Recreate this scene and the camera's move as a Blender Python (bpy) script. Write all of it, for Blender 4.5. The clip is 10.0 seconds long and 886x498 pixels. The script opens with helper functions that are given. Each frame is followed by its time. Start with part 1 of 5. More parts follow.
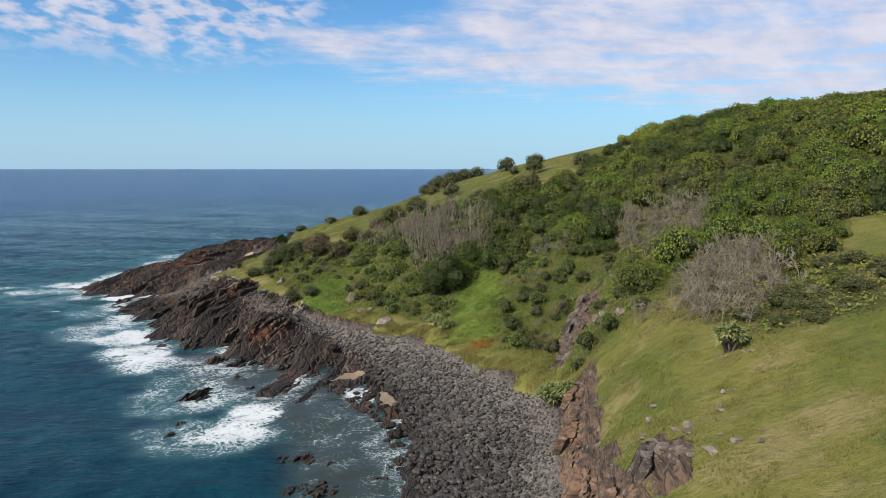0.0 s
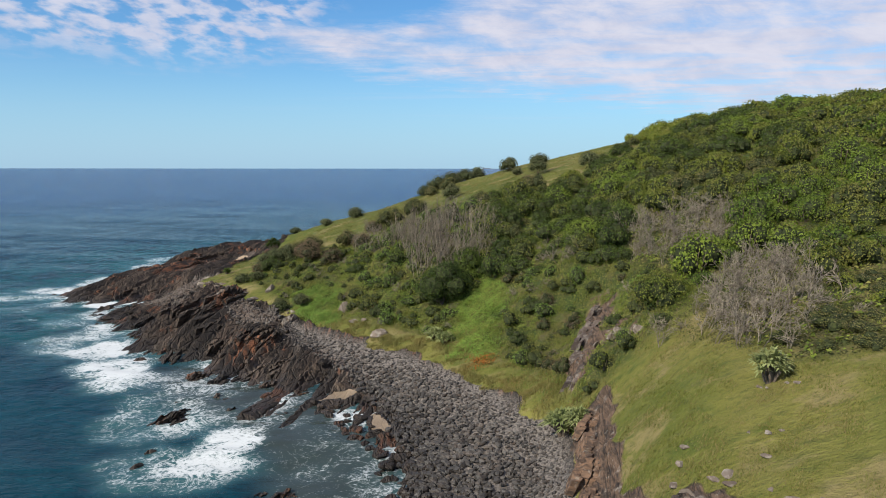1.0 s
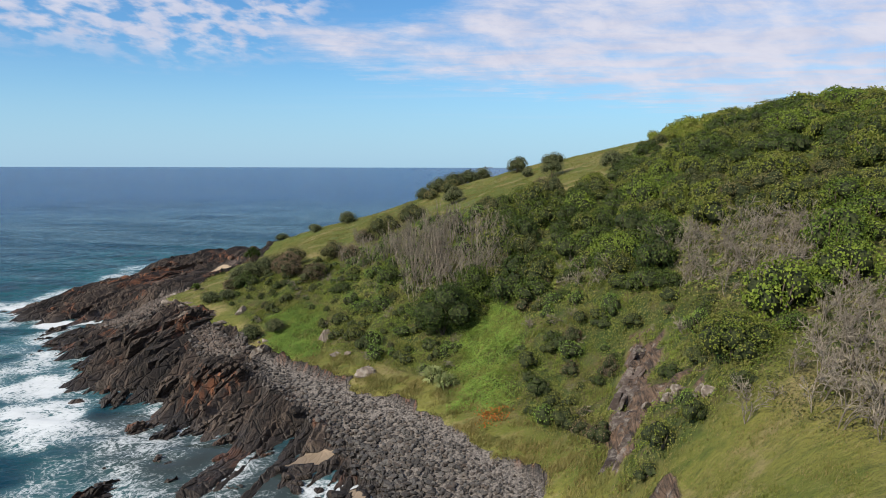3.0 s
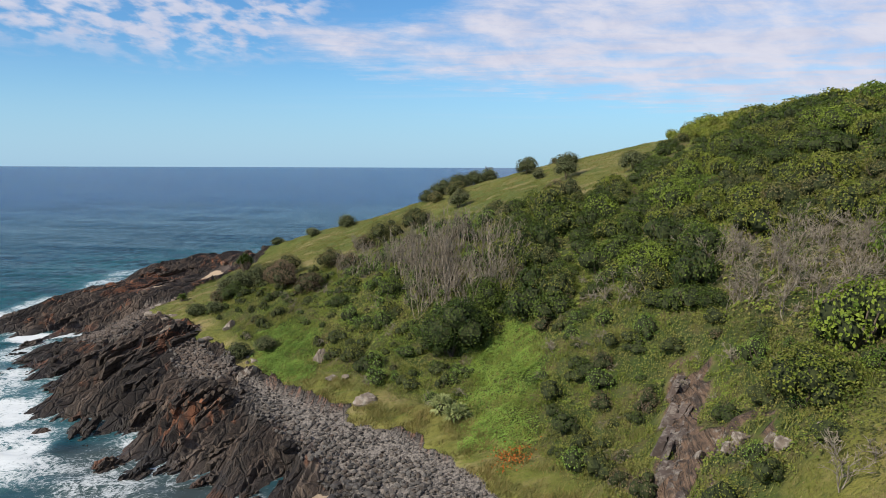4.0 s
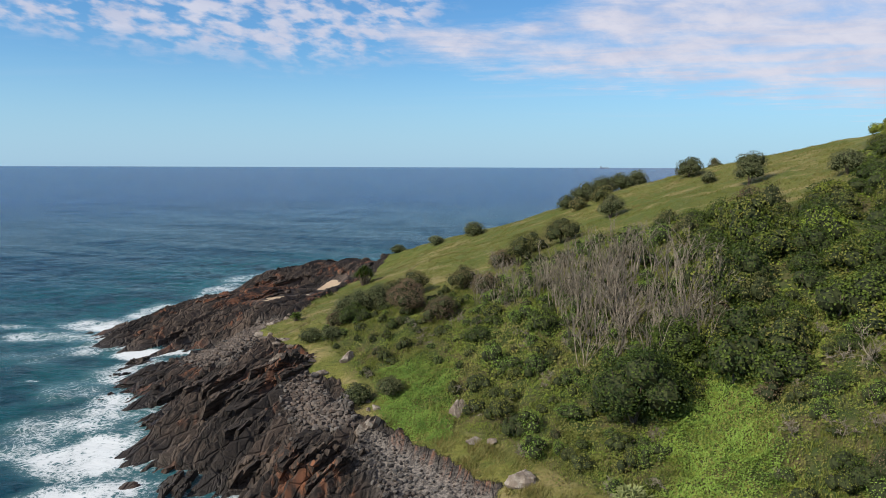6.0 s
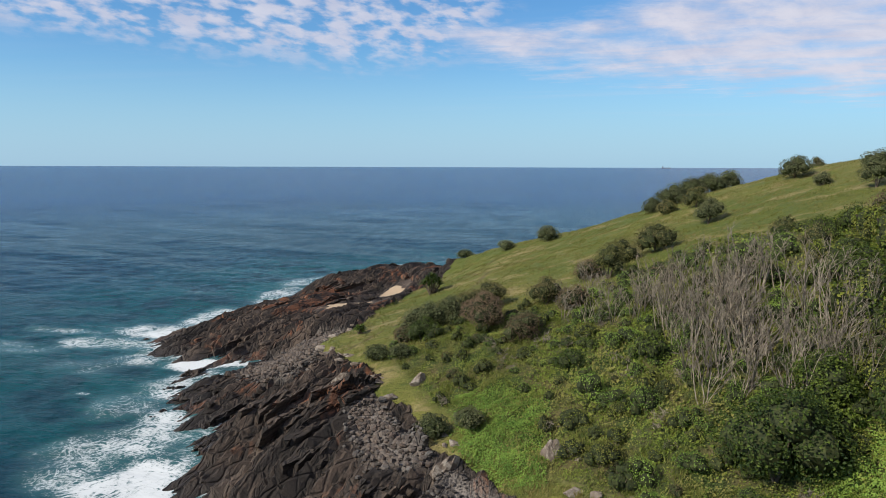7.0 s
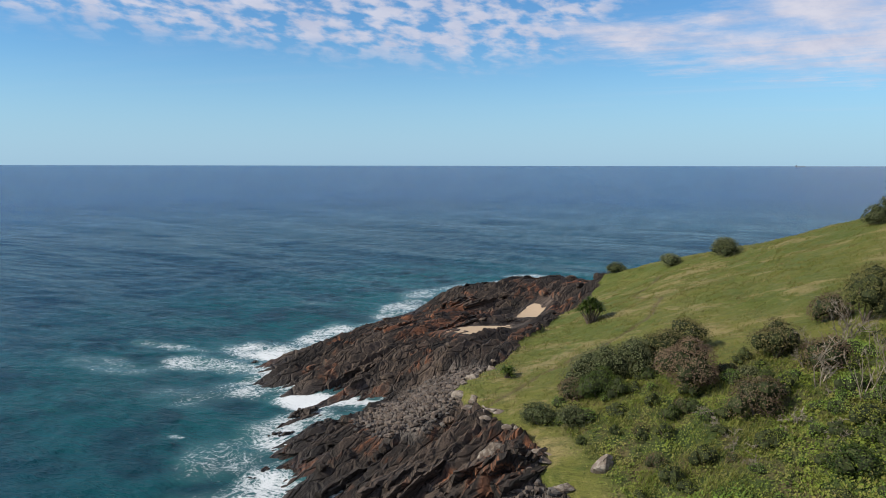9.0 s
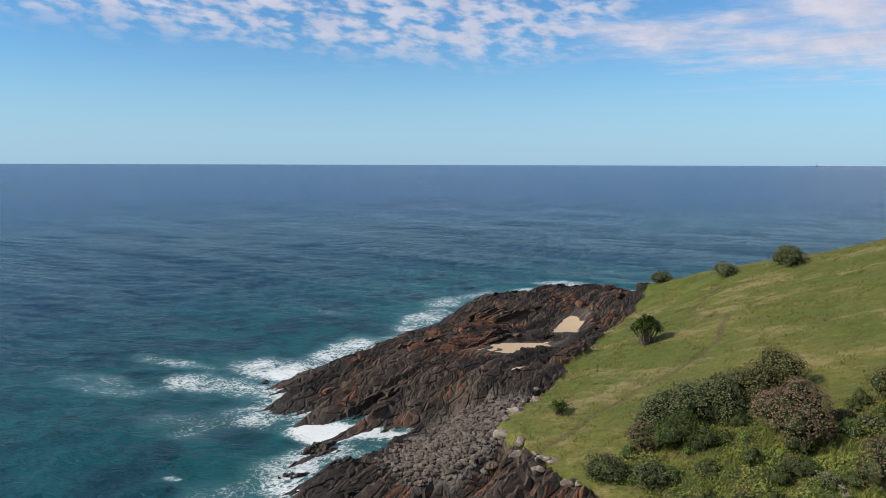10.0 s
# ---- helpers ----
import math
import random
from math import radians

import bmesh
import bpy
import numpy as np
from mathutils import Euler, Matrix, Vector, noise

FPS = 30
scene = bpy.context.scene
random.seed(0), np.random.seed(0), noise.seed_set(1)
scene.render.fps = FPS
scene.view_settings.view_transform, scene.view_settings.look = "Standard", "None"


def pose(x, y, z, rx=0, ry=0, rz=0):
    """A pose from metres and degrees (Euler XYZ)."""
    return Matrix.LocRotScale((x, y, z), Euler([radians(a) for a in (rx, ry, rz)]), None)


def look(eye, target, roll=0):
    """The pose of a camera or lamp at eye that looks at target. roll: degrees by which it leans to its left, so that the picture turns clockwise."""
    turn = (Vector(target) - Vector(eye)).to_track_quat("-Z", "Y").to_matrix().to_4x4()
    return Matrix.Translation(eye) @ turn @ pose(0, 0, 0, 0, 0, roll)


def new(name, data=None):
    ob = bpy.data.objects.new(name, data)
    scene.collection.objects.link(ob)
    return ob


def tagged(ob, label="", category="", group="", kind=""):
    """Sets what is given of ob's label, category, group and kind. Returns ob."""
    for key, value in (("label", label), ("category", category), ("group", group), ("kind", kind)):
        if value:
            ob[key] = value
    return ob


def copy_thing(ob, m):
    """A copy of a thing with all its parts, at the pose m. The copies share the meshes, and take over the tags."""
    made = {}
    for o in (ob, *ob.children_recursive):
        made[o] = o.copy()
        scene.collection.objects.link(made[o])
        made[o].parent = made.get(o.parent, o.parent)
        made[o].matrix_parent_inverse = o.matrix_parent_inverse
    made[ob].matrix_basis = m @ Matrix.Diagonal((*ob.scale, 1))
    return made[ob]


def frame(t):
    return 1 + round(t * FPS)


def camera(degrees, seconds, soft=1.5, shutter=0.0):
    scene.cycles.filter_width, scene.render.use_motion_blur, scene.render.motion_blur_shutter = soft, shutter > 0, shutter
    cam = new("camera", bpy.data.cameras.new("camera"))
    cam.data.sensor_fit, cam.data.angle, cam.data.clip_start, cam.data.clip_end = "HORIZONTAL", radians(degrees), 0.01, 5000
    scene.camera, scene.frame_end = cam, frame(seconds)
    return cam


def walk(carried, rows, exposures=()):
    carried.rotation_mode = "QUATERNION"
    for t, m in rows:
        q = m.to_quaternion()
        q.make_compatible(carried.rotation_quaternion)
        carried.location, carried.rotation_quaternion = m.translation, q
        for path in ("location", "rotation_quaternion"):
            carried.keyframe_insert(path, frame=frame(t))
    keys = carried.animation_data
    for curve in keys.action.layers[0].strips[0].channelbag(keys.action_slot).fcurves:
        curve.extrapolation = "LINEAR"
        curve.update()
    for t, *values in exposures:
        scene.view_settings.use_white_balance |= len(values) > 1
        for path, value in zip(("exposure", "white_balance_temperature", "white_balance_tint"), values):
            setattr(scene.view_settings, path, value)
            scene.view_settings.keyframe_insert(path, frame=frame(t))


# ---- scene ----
cam = camera(64.4, 10.0, 0.6)
METRES, EYE, TILT, LEAN, TURN = 90.0, 26.6, -6.77, 0.0, 0.0
ROWS = [
    (0.0, 0.0, 0.0, 0.0, 0.0, 0.0, 0.0),
    (0.5, 0.0015, 0.0375, 0.0053, 0.04, -0.02, -0.03),
    (1.0, 0.0026, 0.0788, 0.0112, 0.05, -0.05, -0.04),
    (1.5, 0.0037, 0.1233, 0.0173, 0.08, -0.1, -0.06),
    (2.0, 0.0043, 0.1708, 0.0232, 0.09, -0.11, -0.07),
    (2.5, 0.0046, 0.2201, 0.0299, 0.13, -0.13, -0.1),
    (4.0, -0.0071, 0.3648, 0.0496, 0.19, -0.13, -0.21),
    (4.5, -0.0161, 0.4123, 0.0556, 0.2, -0.11, -0.26),
    (5.0, -0.03, 0.4582, 0.0624, 1.23, -0.14, -0.37),
    (5.5, -0.0488, 0.5024, 0.0689, 5.58, -0.19, -0.85),
    (7.0, -0.1146, 0.639, 0.0835, 13.72, -0.37, -1.79),
    (7.5, -0.1414, 0.6841, 0.0881, 16.47, -0.48, -2.11),
    (8.0, -0.1687, 0.73, 0.0935, 19.26, -0.64, -2.35),
    (8.5, -0.1975, 0.7767, 0.0986, 21.55, -0.75, -2.57),
    (9.0, -0.228, 0.8243, 0.1036, 22.81, -0.82, -2.72),
    (9.5, -0.26, 0.8713, 0.1086, 23.66, -0.89, -2.82),
    (10.0, -0.2934, 0.9181, 0.1137, 24.03, -0.94, -2.93),
]
walk(cam, [(t, pose(0, 0, EYE, TILT, LEAN, TURN) @ pose(METRES * x, METRES * y, METRES * z, 90 + pitch, roll, yaw)) for t, x, y, z, yaw, pitch, roll in ROWS], [(0.0, 0.36), (5.0, 0.33), (10.0, 0.26)])

# ---- world, sun ----
SUN_EL, SUN_FROM = 37.0, (-0.76, -0.65)


class Nodes:
    """Short hand for node trees."""

    def __init__(self, tree):
        self.t = tree
        tree.nodes.clear()

    def n(self, kind, **props):
        node = self.t.nodes.new(kind)
        for k, v in props.items():
            if k in ("blend_type", "data_type"):
                if k == "data_type":
                    node.data_type = v
                else:
                    node.blend_type = v
            elif k == "operation":
                node.operation = v
        return node

    def put(self, sock, v):
        if isinstance(v, bpy.types.NodeSocket):
            self.t.links.new(v, sock)
        elif isinstance(v, tuple) and len(v) == 3 and sock.type == "RGBA":
            sock.default_value = (*v, 1)
        else:
            sock.default_value = v

    def math(self, op, a, b=0.0, c=None):
        m = self.n("ShaderNodeMath", operation=op)
        self.put(m.inputs[0], a)
        self.put(m.inputs[1], b)
        if c is not None:
            self.put(m.inputs[2], c)
        return m.outputs[0]

    def step(self, v, lo, hi, a=0.0, b=1.0):
        m = self.n("ShaderNodeMapRange")
        m.interpolation_type = "SMOOTHSTEP"
        for k, x in zip(range(5), (v, lo, hi, a, b)):
            self.put(m.inputs[k], x)
        return m.outputs[0]

    def mix(self, f, a, b, mode="MIX"):
        m = self.n("ShaderNodeMix", data_type="RGBA", blend_type=mode)
        self.put(m.inputs[0], f)
        self.put(m.inputs[6], a)
        self.put(m.inputs[7], b)
        return m.outputs[2]

    def noise(self, vec, scale, detail=4.0, rough=0.55, dist=0.0):
        m = self.n("ShaderNodeTexNoise")
        self.put(m.inputs["Vector"], vec)
        self.put(m.inputs["Scale"], scale)
        self.put(m.inputs["Detail"], detail)
        self.put(m.inputs["Roughness"], rough)
        self.put(m.inputs["Distortion"], dist)
        return m.outputs[0]

    def voronoi(self, vec, scale, feature="F1"):
        m = self.n("ShaderNodeTexVoronoi")
        m.feature = feature
        self.put(m.inputs["Vector"], vec)
        self.put(m.inputs["Scale"], scale)
        return m.outputs[0]

    def mapping(self, vec, scale=(1, 1, 1), rot=(0, 0, 0), loc=(0, 0, 0)):
        m = self.n("ShaderNodeMapping")
        self.put(m.inputs[0], vec)
        m.inputs[1].default_value, m.inputs[2].default_value, m.inputs[3].default_value = loc, [radians(a) for a in rot], scale
        return m.outputs[0]

    def attr(self, name):
        m = self.n("ShaderNodeAttribute")
        m.attribute_name = name
        return m.outputs["Fac"]

    def place(self):
        return self.n("ShaderNodeNewGeometry").outputs["Position"]

    def rand(self):
        return self.n("ShaderNodeObjectInfo").outputs["Random"]

    def island(self):
        return self.n("ShaderNodeNewGeometry").outputs["Random Per Island"]

    def bump(self, h, strength, dist):
        m = self.n("ShaderNodeBump")
        self.put(m.inputs["Strength"], strength)
        self.put(m.inputs["Distance"], dist)
        self.put(m.inputs["Height"], h)
        return m.outputs[0]

    def surface(self, col, rough=0.8, normal=None, metal=0.0, spec=0.5):
        p = self.n("ShaderNodeBsdfPrincipled")
        self.put(p.inputs["Base Color"], col)
        self.put(p.inputs["Roughness"], rough)
        self.put(p.inputs["Metallic"], metal)
        self.put(p.inputs["Specular IOR Level"], spec)
        if normal is not None:
            self.put(p.inputs["Normal"], normal)
        o = self.n("ShaderNodeOutputMaterial")
        self.t.links.new(p.outputs[0], o.inputs[0])
        return p


def build_world():
    world = bpy.data.worlds.new("sky")
    scene.world = world
    world.use_nodes = True
    k = Nodes(world.node_tree)
    sky = k.n("ShaderNodeTexSky")
    sky.sky_type, sky.sun_disc = "NISHITA", False
    sky.sun_elevation, sky.sun_rotation = radians(SUN_EL), math.atan2(SUN_FROM[0], SUN_FROM[1])
    sky.air_density, sky.dust_density, sky.ozone_density = 1.0, 0.4, 2.0
    way = k.n("ShaderNodeTexCoord").outputs["Generated"]
    sep = k.n("ShaderNodeSeparateXYZ")
    k.put(sep.inputs[0], way)
    x, y, z = sep.outputs
    flat = k.math("SQRT", k.math("ADD", k.math("MULTIPLY", x, x), k.math("MULTIPLY", y, y)))
    v = k.math("DIVIDE", z, k.math("MAXIMUM", flat, 0.05))
    u = k.math("ARCTAN2", x, y)
    up = k.math("MAXIMUM", z, 0.03)
    flatvec = k.n("ShaderNodeCombineXYZ")
    k.put(flatvec.inputs[0], k.math("DIVIDE", x, up))
    k.put(flatvec.inputs[1], k.math("DIVIDE", y, up))
    pv = flatvec.outputs[0]
    angle = k.n("ShaderNodeCombineXYZ")
    k.put(angle.inputs[0], u)
    k.put(angle.inputs[1], k.math("MULTIPLY_ADD", v, 2.3, k.math("MULTIPLY", u, 0.25)))
    av = angle.outputs[0]
    # edge wobble
    wob = k.math("MULTIPLY", k.math("SUBTRACT", k.noise(pv, 0.8, 6.0, 0.65), 0.5), 0.11)
    wob2 = k.math("MULTIPLY", k.math("SUBTRACT", k.noise(k.mapping(pv, loc=(5, 9, 0)), 0.9, 6.0, 0.65), 0.5), 0.30)
    vw, uw = k.math("ADD", v, wob), k.math("ADD", u, wob2)
    # cloud bank over the land: above a sinking lower edge, with a finger out to sea
    low = k.math("MAXIMUM", k.math("MULTIPLY_ADD", u, -0.13, 0.118), 0.065)
    bank = k.step(k.math("SUBTRACT", vw, low), -0.015, 0.03)
    side = k.step(k.math("MULTIPLY_ADD", vw, -0.6, uw), -0.17, -0.06)
    head = k.math("MULTIPLY", k.step(vw, 0.20, 0.165), k.step(uw, -0.27, -0.17))
    side = k.math("MAXIMUM", side, head)
    soft = k.noise(k.mapping(pv, (0.7, 1.1, 1), (0, 0, 35)), 1.0, 7.0, 0.62, 0.35)
    puff = k.noise(av, 13.0, 6.0, 0.6, 0.3)
    dens = k.step(k.math("MULTIPLY_ADD", puff, 0.55, soft), 0.50, 0.88, 0.28, 0.97)
    bank = k.math("MULTIPLY", k.math("MULTIPLY", bank, side), dens)
    # fleecy cloud field over the sea
    low2 = k.math("MULTIPLY_ADD", k.math("ABSOLUTE", k.math("ADD", u, 0.36)), 0.07, 0.116)
    field = k.step(k.math("SUBTRACT", k.math("MULTIPLY_ADD", wob, -0.5, vw), low2), -0.005, 0.045)
    field = k.math("MULTIPLY", field, k.step(k.math("MULTIPLY_ADD", vw, -0.9, u), -0.31, -0.40))
    cells = k.noise(av, 30.0, 4.0, 0.5, 0.1)
    broad = k.noise(pv, 0.7, 3.0, 0.5)
    fleece = k.step(k.math("MULTIPLY_ADD", broad, 0.22, cells), 0.48, 0.74)
    field = k.math("MULTIPLY", field, k.math("MULTIPLY", fleece, 0.85))
    # thin veil low over the horizon
    veil = k.math("MULTIPLY", k.step(k.noise(k.mapping(pv, (0.25, 0.9, 1), (0, 0, 12)), 0.6, 5.0, 0.6), 0.48, 0.75), k.step(v, 0.05, 0.09, 0.0, 0.3))
    veil = k.math("MULTIPLY", veil, k.step(u, -0.35, 0.25, 0.15, 1.0))
    cover = k.math("MINIMUM", k.math("MAXIMUM", k.math("MAXIMUM", bank, field), veil), 1.0)
    haze = k.step(v, 0.17, 0.0, 0.0, 0.75)
    blue = k.mix(1.0, sky.outputs[0], (0.60, 1.02, 1.36), "MULTIPLY")
    blue = k.mix(haze, blue, (4.0, 6.1, 8.2))
    colour = k.mix(cover, blue, k.mix(k.step(puff, 0.3, 0.7), (5.6, 5.8, 7.2), (7.0, 7.0, 8.0)))
    bg = k.n("ShaderNodeBackground")
    k.put(bg.inputs[0], colour)
    bg.inputs[1].default_value = 0.082
    out = k.n("ShaderNodeOutputWorld")
    world.node_tree.links.new(bg.outputs[0], out.inputs[0])


build_world()
sun = new("sun", bpy.data.lights.new("sun", "SUN"))
sun.data.energy, sun.data.angle, sun.data.color = 5.0, radians(0.6), (1.0, 0.90, 0.75)
_c = math.cos(radians(SUN_EL))
sun.matrix_world = look((SUN_FROM[0] * _c * 300, SUN_FROM[1] * _c * 300, 300 * math.sin(radians(SUN_EL))), (0, 0, 0))

# ---- plan of the headland: lines of (x, y, height) ----
SHORE = [(2, -200), (1, -60), (-1, 20), (-2, 54), (-4, 69), (-8.5, 77), (-12, 83.3), (-15.3, 83), (-18.3, 78.8), (-20.5, 75.3), (-21.2, 78.5), (-18.8, 83), (-17.8, 87), (-20, 91), (-23.5, 92.6), (-28.5, 93.6), (-32.5, 100.5), (-38, 104.3), (-44, 106),
         (-47, 111), (-54, 122), (-59, 128), (-63.5, 131.5), (-61, 139), (-57, 142.5), (-64, 141.7), (-69, 143), (-76.5, 146), (-78, 160), (-77, 172), (-73, 188), (-73, 205),
         (-64, 216), (-48, 222), (-20, 228), (20, 240), (80, 262), (200, 280)]
TOE = [(9, -200, 3), (9, -20, 3), (8.5, 36, 3), (9.6, 52, 3), (11, 61, 3.2), (11.3, 68, 3.6), (7.3, 76.4, 3.3), (4.5, 82.5, 3.3), (0.4, 88, 3.4), (-5, 94, 3.5), (-11.8, 99.8, 3.5),
       (-18, 106, 3.7), (-22.5, 110, 4.6), (-28, 117, 4.6), (-34, 123.5, 5.4), (-40, 130, 5.3), (-45, 137, 5), (-44.5, 148, 5), (-44, 158, 5.4), (-43, 172, 5.5), (-42, 188, 6.3),
       (-41, 200, 6.6), (-38, 214, 4.5), (-20, 222, 4), (20, 232, 5), (80, 252, 6), (200, 268, 8)]
FORESHORE = [(-31, 105, 1.9), (-26.5, 104.5, 3.2), (-23, 104, 3.0), (-27, 108.5, 3.6), (-22, 99, 1.5), (-29, 99.5, 1.0), (-18, 93, 1.0), (-40.5, 123, 4.4), (-35, 113, 3.0), (-52, 130, 1.2), (-46, 122, 2.4), (-60, 155, 2.9), (-52, 150, 4.0), (-51.5, 163, 3.6), (-66, 158, 3.2), (-70, 168, 2.2),
             (-60, 175, 3.2), (-66, 198, 4.4), (-56, 204, 4.8), (-49, 182, 3.0), (-52, 194, 3.8), (-14, 91, 1.0), (-24, 98, 1.3), (-6, 82, 1.1), (3, 66, 1.6), (-10, 92, 1.8), (-55, 146, 1.3)]
BANK = [(13.0, 56, 7.0), (13.4, 60, 6.6), (15.6, 49, 9.4), (14.4, 44, 8.9), (13, 36, 8), (14, 68, 6.9), (17.6, 73.6, 10.8), (16.9, 86.8, 9.7), (14.4, 94, 12.0), (2, 106, 8.6), (-6, 106, 6.6), (-15, 111, 6.2),
        (-18, 130, 10.9), (-22, 128, 9.7), (-25, 138, 10.0), (-38, 148, 7.0), (-34.6, 157, 8.8), (-30, 126, 7.4), (-38, 190, 8.0)]
UPPER = [(19.4, 47, 11.2), (21.8, 53, 12.6), (28, 58, 15.2), (20, 35, 10.6), (35, 45, 17.2), (50, 55, 22), (21, 74, 13.6), (22.8, 89.6, 15.6), (19.8, 95, 15.4), (45, 75, 20.5), (32, 75, 17.6),
         (4, 119, 17.3), (25, 109, 20.4), (21, 120, 20.5), (37, 106, 24), (40, 117, 27), (1.8, 155, 19.4), (-27, 177, 11.3), (-21, 182, 13.2), (-8, 126, 13.8), (-10, 150, 15.6)]
CREST = [(-42, 197, 7.8), (-33, 195, 10.8), (-24.5, 195, 12.8), (-7.6, 195, 17.4), (11, 195, 22.9), (29, 195, 26.8), (44, 196, 29.7), (50, 165, 33.5), (60, 152, 36), (76, 150, 38), (93, 150, 39.4),
         (120, 150, 42), (70, 105, 33), (65, 80, 27.5), (95, 70, 33), (150, 100, 44), (-20, 211, 7.5), (20, 219, 14), (60, 220, 24), (100, 215, 33)]
BEHIND = [(12, 0, 6), (14, -60, 6), (30, 0, 14), (60, 0, 24), (60, -60, 24), (120, 0, 36), (120, -80, 36), (200, 0, 46), (200, 150, 48), (30, -160, 14), (120, -180, 36)]
OFFSHORE = [(-20, -100, -4), (-20, 20, -3.5), (-16, 50, -2.2), (-28, 68, -2.6), (-10, 66, -0.9), (-45, 90, -2.6), (-60, 112, -2.4), (-78, 130, -3), (-92, 150, -3.5), (-92, 175, -3.5), (-88, 210, -4), (-60, 236, -4), (0, 248, -4),
            (60, 272, -4), (-140, 60, -8), (-140, 150, -8), (-130, 240, -8), (-40, 300, -8), (100, 320, -8), (-80, -50, -8)]
BEACH = [(-1.5, 30), (8.6, 30), (9.6, 52), (11, 61), (11.3, 68), (7.3, 76.4), (4.5, 82.5), (0.4, 88), (-5, 94), (-11.8, 99.8), (-18, 105.5), (-23, 108.5), (-22, 104), (-17, 98), (-13, 93.5), (-9, 87), (-5, 79), (-3, 69), (-1.8, 55)]
SCREE = [(-23.5, 108.5), (-29, 115.5), (-33.5, 121.5), (-35.5, 120.5), (-32, 114), (-27.5, 107)]
SCREE_TWO = [(-44.5, 136), (-45, 146), (-52, 146), (-56, 141), (-56, 135), (-50, 130), (-46, 130)]
WOOD = [(25, 53), (23, 62), (24.5, 71), (25, 82), (21.5, 91), (14, 98), (9, 103), (3, 105), (-6, 109), (-12, 113), (-18, 121), (-18, 130), (-14, 135), (-5, 139), (3, 141), (9, 138), (14, 134), (20, 132), (27, 138), (33, 152), (47, 178), (60, 205), (80, 235), (150, 240), (150, 70), (60, 64), (45, 78), (36, 66), (40, 56), (32, 51)]
SLOPE = [(12.6, 69), (10.6, 78), (7.6, 84), (3.5, 91), (-2.8, 97), (-9.5, 103), (-16, 109), (-22, 114), (-29, 122), (-34, 128), (-33, 132), (-27, 134.5), (-18, 136), (-8, 137), (2, 128), (14, 110), (19, 96), (24.5, 84), (24.5, 72), (20, 69.5), (16, 68.5)]
FACE_LOW = [(8.8, 28), (9.6, 52), (11, 61), (11.6, 67.5), (14.6, 67), (14, 62), (12.9, 57), (12.4, 52), (12.2, 46), (12, 36)]
FACE_SLOPE = [(19.6, 88), (17.3, 89.2), (15.3, 83), (12.8, 76), (12.0, 70.5), (14, 70.5), (16.2, 75.5), (19, 71.5), (19.2, 73.5), (16.6, 78), (18.2, 82), (20, 86)]
FACE_KNOLL = [(12.2, 44.6), (14.6, 45.8), (16.0, 44.2), (15.2, 41), (14, 38), (12.4, 38)]
TRACK = [(-31, 184), (-33.5, 172), (-29, 163), (-29.5, 153), (-33, 145), (-37.5, 138), (-40, 131.5)]
DIP_WAY = 76
STRIKE = radians(DIP_WAY)


def lattice(ix, iy, seed):
    v = np.sin(ix * 127.1 + iy * 311.7 + seed * 74.7) * 43758.5453
    return v - np.floor(v)


def vnoise(x, y, seed=0):
    ix, iy = np.floor(x), np.floor(y)
    fx, fy = x - ix, y - iy
    fx, fy = fx * fx * (3 - 2 * fx), fy * fy * (3 - 2 * fy)
    a, b, c, d = lattice(ix, iy, seed), lattice(ix + 1, iy, seed), lattice(ix, iy + 1, seed), lattice(ix + 1, iy + 1, seed)
    return a + (b - a) * fx + (c - a) * fy + (a - b - c + d) * fx * fy


def fbm(x, y, octaves=4, seed=0):
    """Layered noise, about -1 to 1."""
    s, amp, total = 0, 1.0, 0.0
    for o in range(octaves):
        s = s + amp * (2 * vnoise(x * 2 ** o + 17.3 * o, y * 2 ** o - 9.1 * o, seed + o) - 1)
        total += amp
        amp *= 0.5
    return s / total


def smooth(v, lo, hi):
    t = np.clip((v - lo) / (hi - lo), 0, 1)
    return t * t * (3 - 2 * t)


def inside(x, y, poly):
    res = np.zeros(x.shape, bool)
    n = len(poly)
    for i in range(n):
        (x0, y0), (x1, y1) = poly[i][:2], poly[(i + 1) % n][:2]
        if y0 != y1:
            res ^= ((y0 > y) != (y1 > y)) & (x < (x1 - x0) * (y - y0) / (y1 - y0) + x0)
    return res


def distance(x, y, line, closed=False):
    best = np.full(x.shape, 1e9)
    pts = list(line) + ([line[0]] if closed else [])
    for a, b in zip(pts, pts[1:]):
        dx, dy = b[0] - a[0], b[1] - a[1]
        t = np.clip(((x - a[0]) * dx + (y - a[1]) * dy) / (dx * dx + dy * dy + 1e-9), 0, 1)
        best = np.minimum(best, np.hypot(x - a[0] - t * dx, y - a[1] - t * dy))
    return best


def region(x, y, poly, fade):
    """1 inside the outline, fading to 0 across it."""
    d = distance(x, y, poly, True) * np.where(inside(x, y, poly), 1, -1)
    return smooth(d, -fade, fade)


LAND = [p[:2] for p in SHORE] + [(6000, 280), (6000, -200)]
GRASSLAND = [p[:2] for p in TOE] + [(6000, 268), (6000, -200)]

_ctrl = [(*p, 0.0) for p in SHORE] + TOE + FORESHORE + BANK + UPPER + CREST + BEHIND + OFFSHORE
_P = np.array(_ctrl, float)
_S = 100.0


def _kernel(d2):
    return 0.5 * d2 * np.log(d2 + 1e-9)


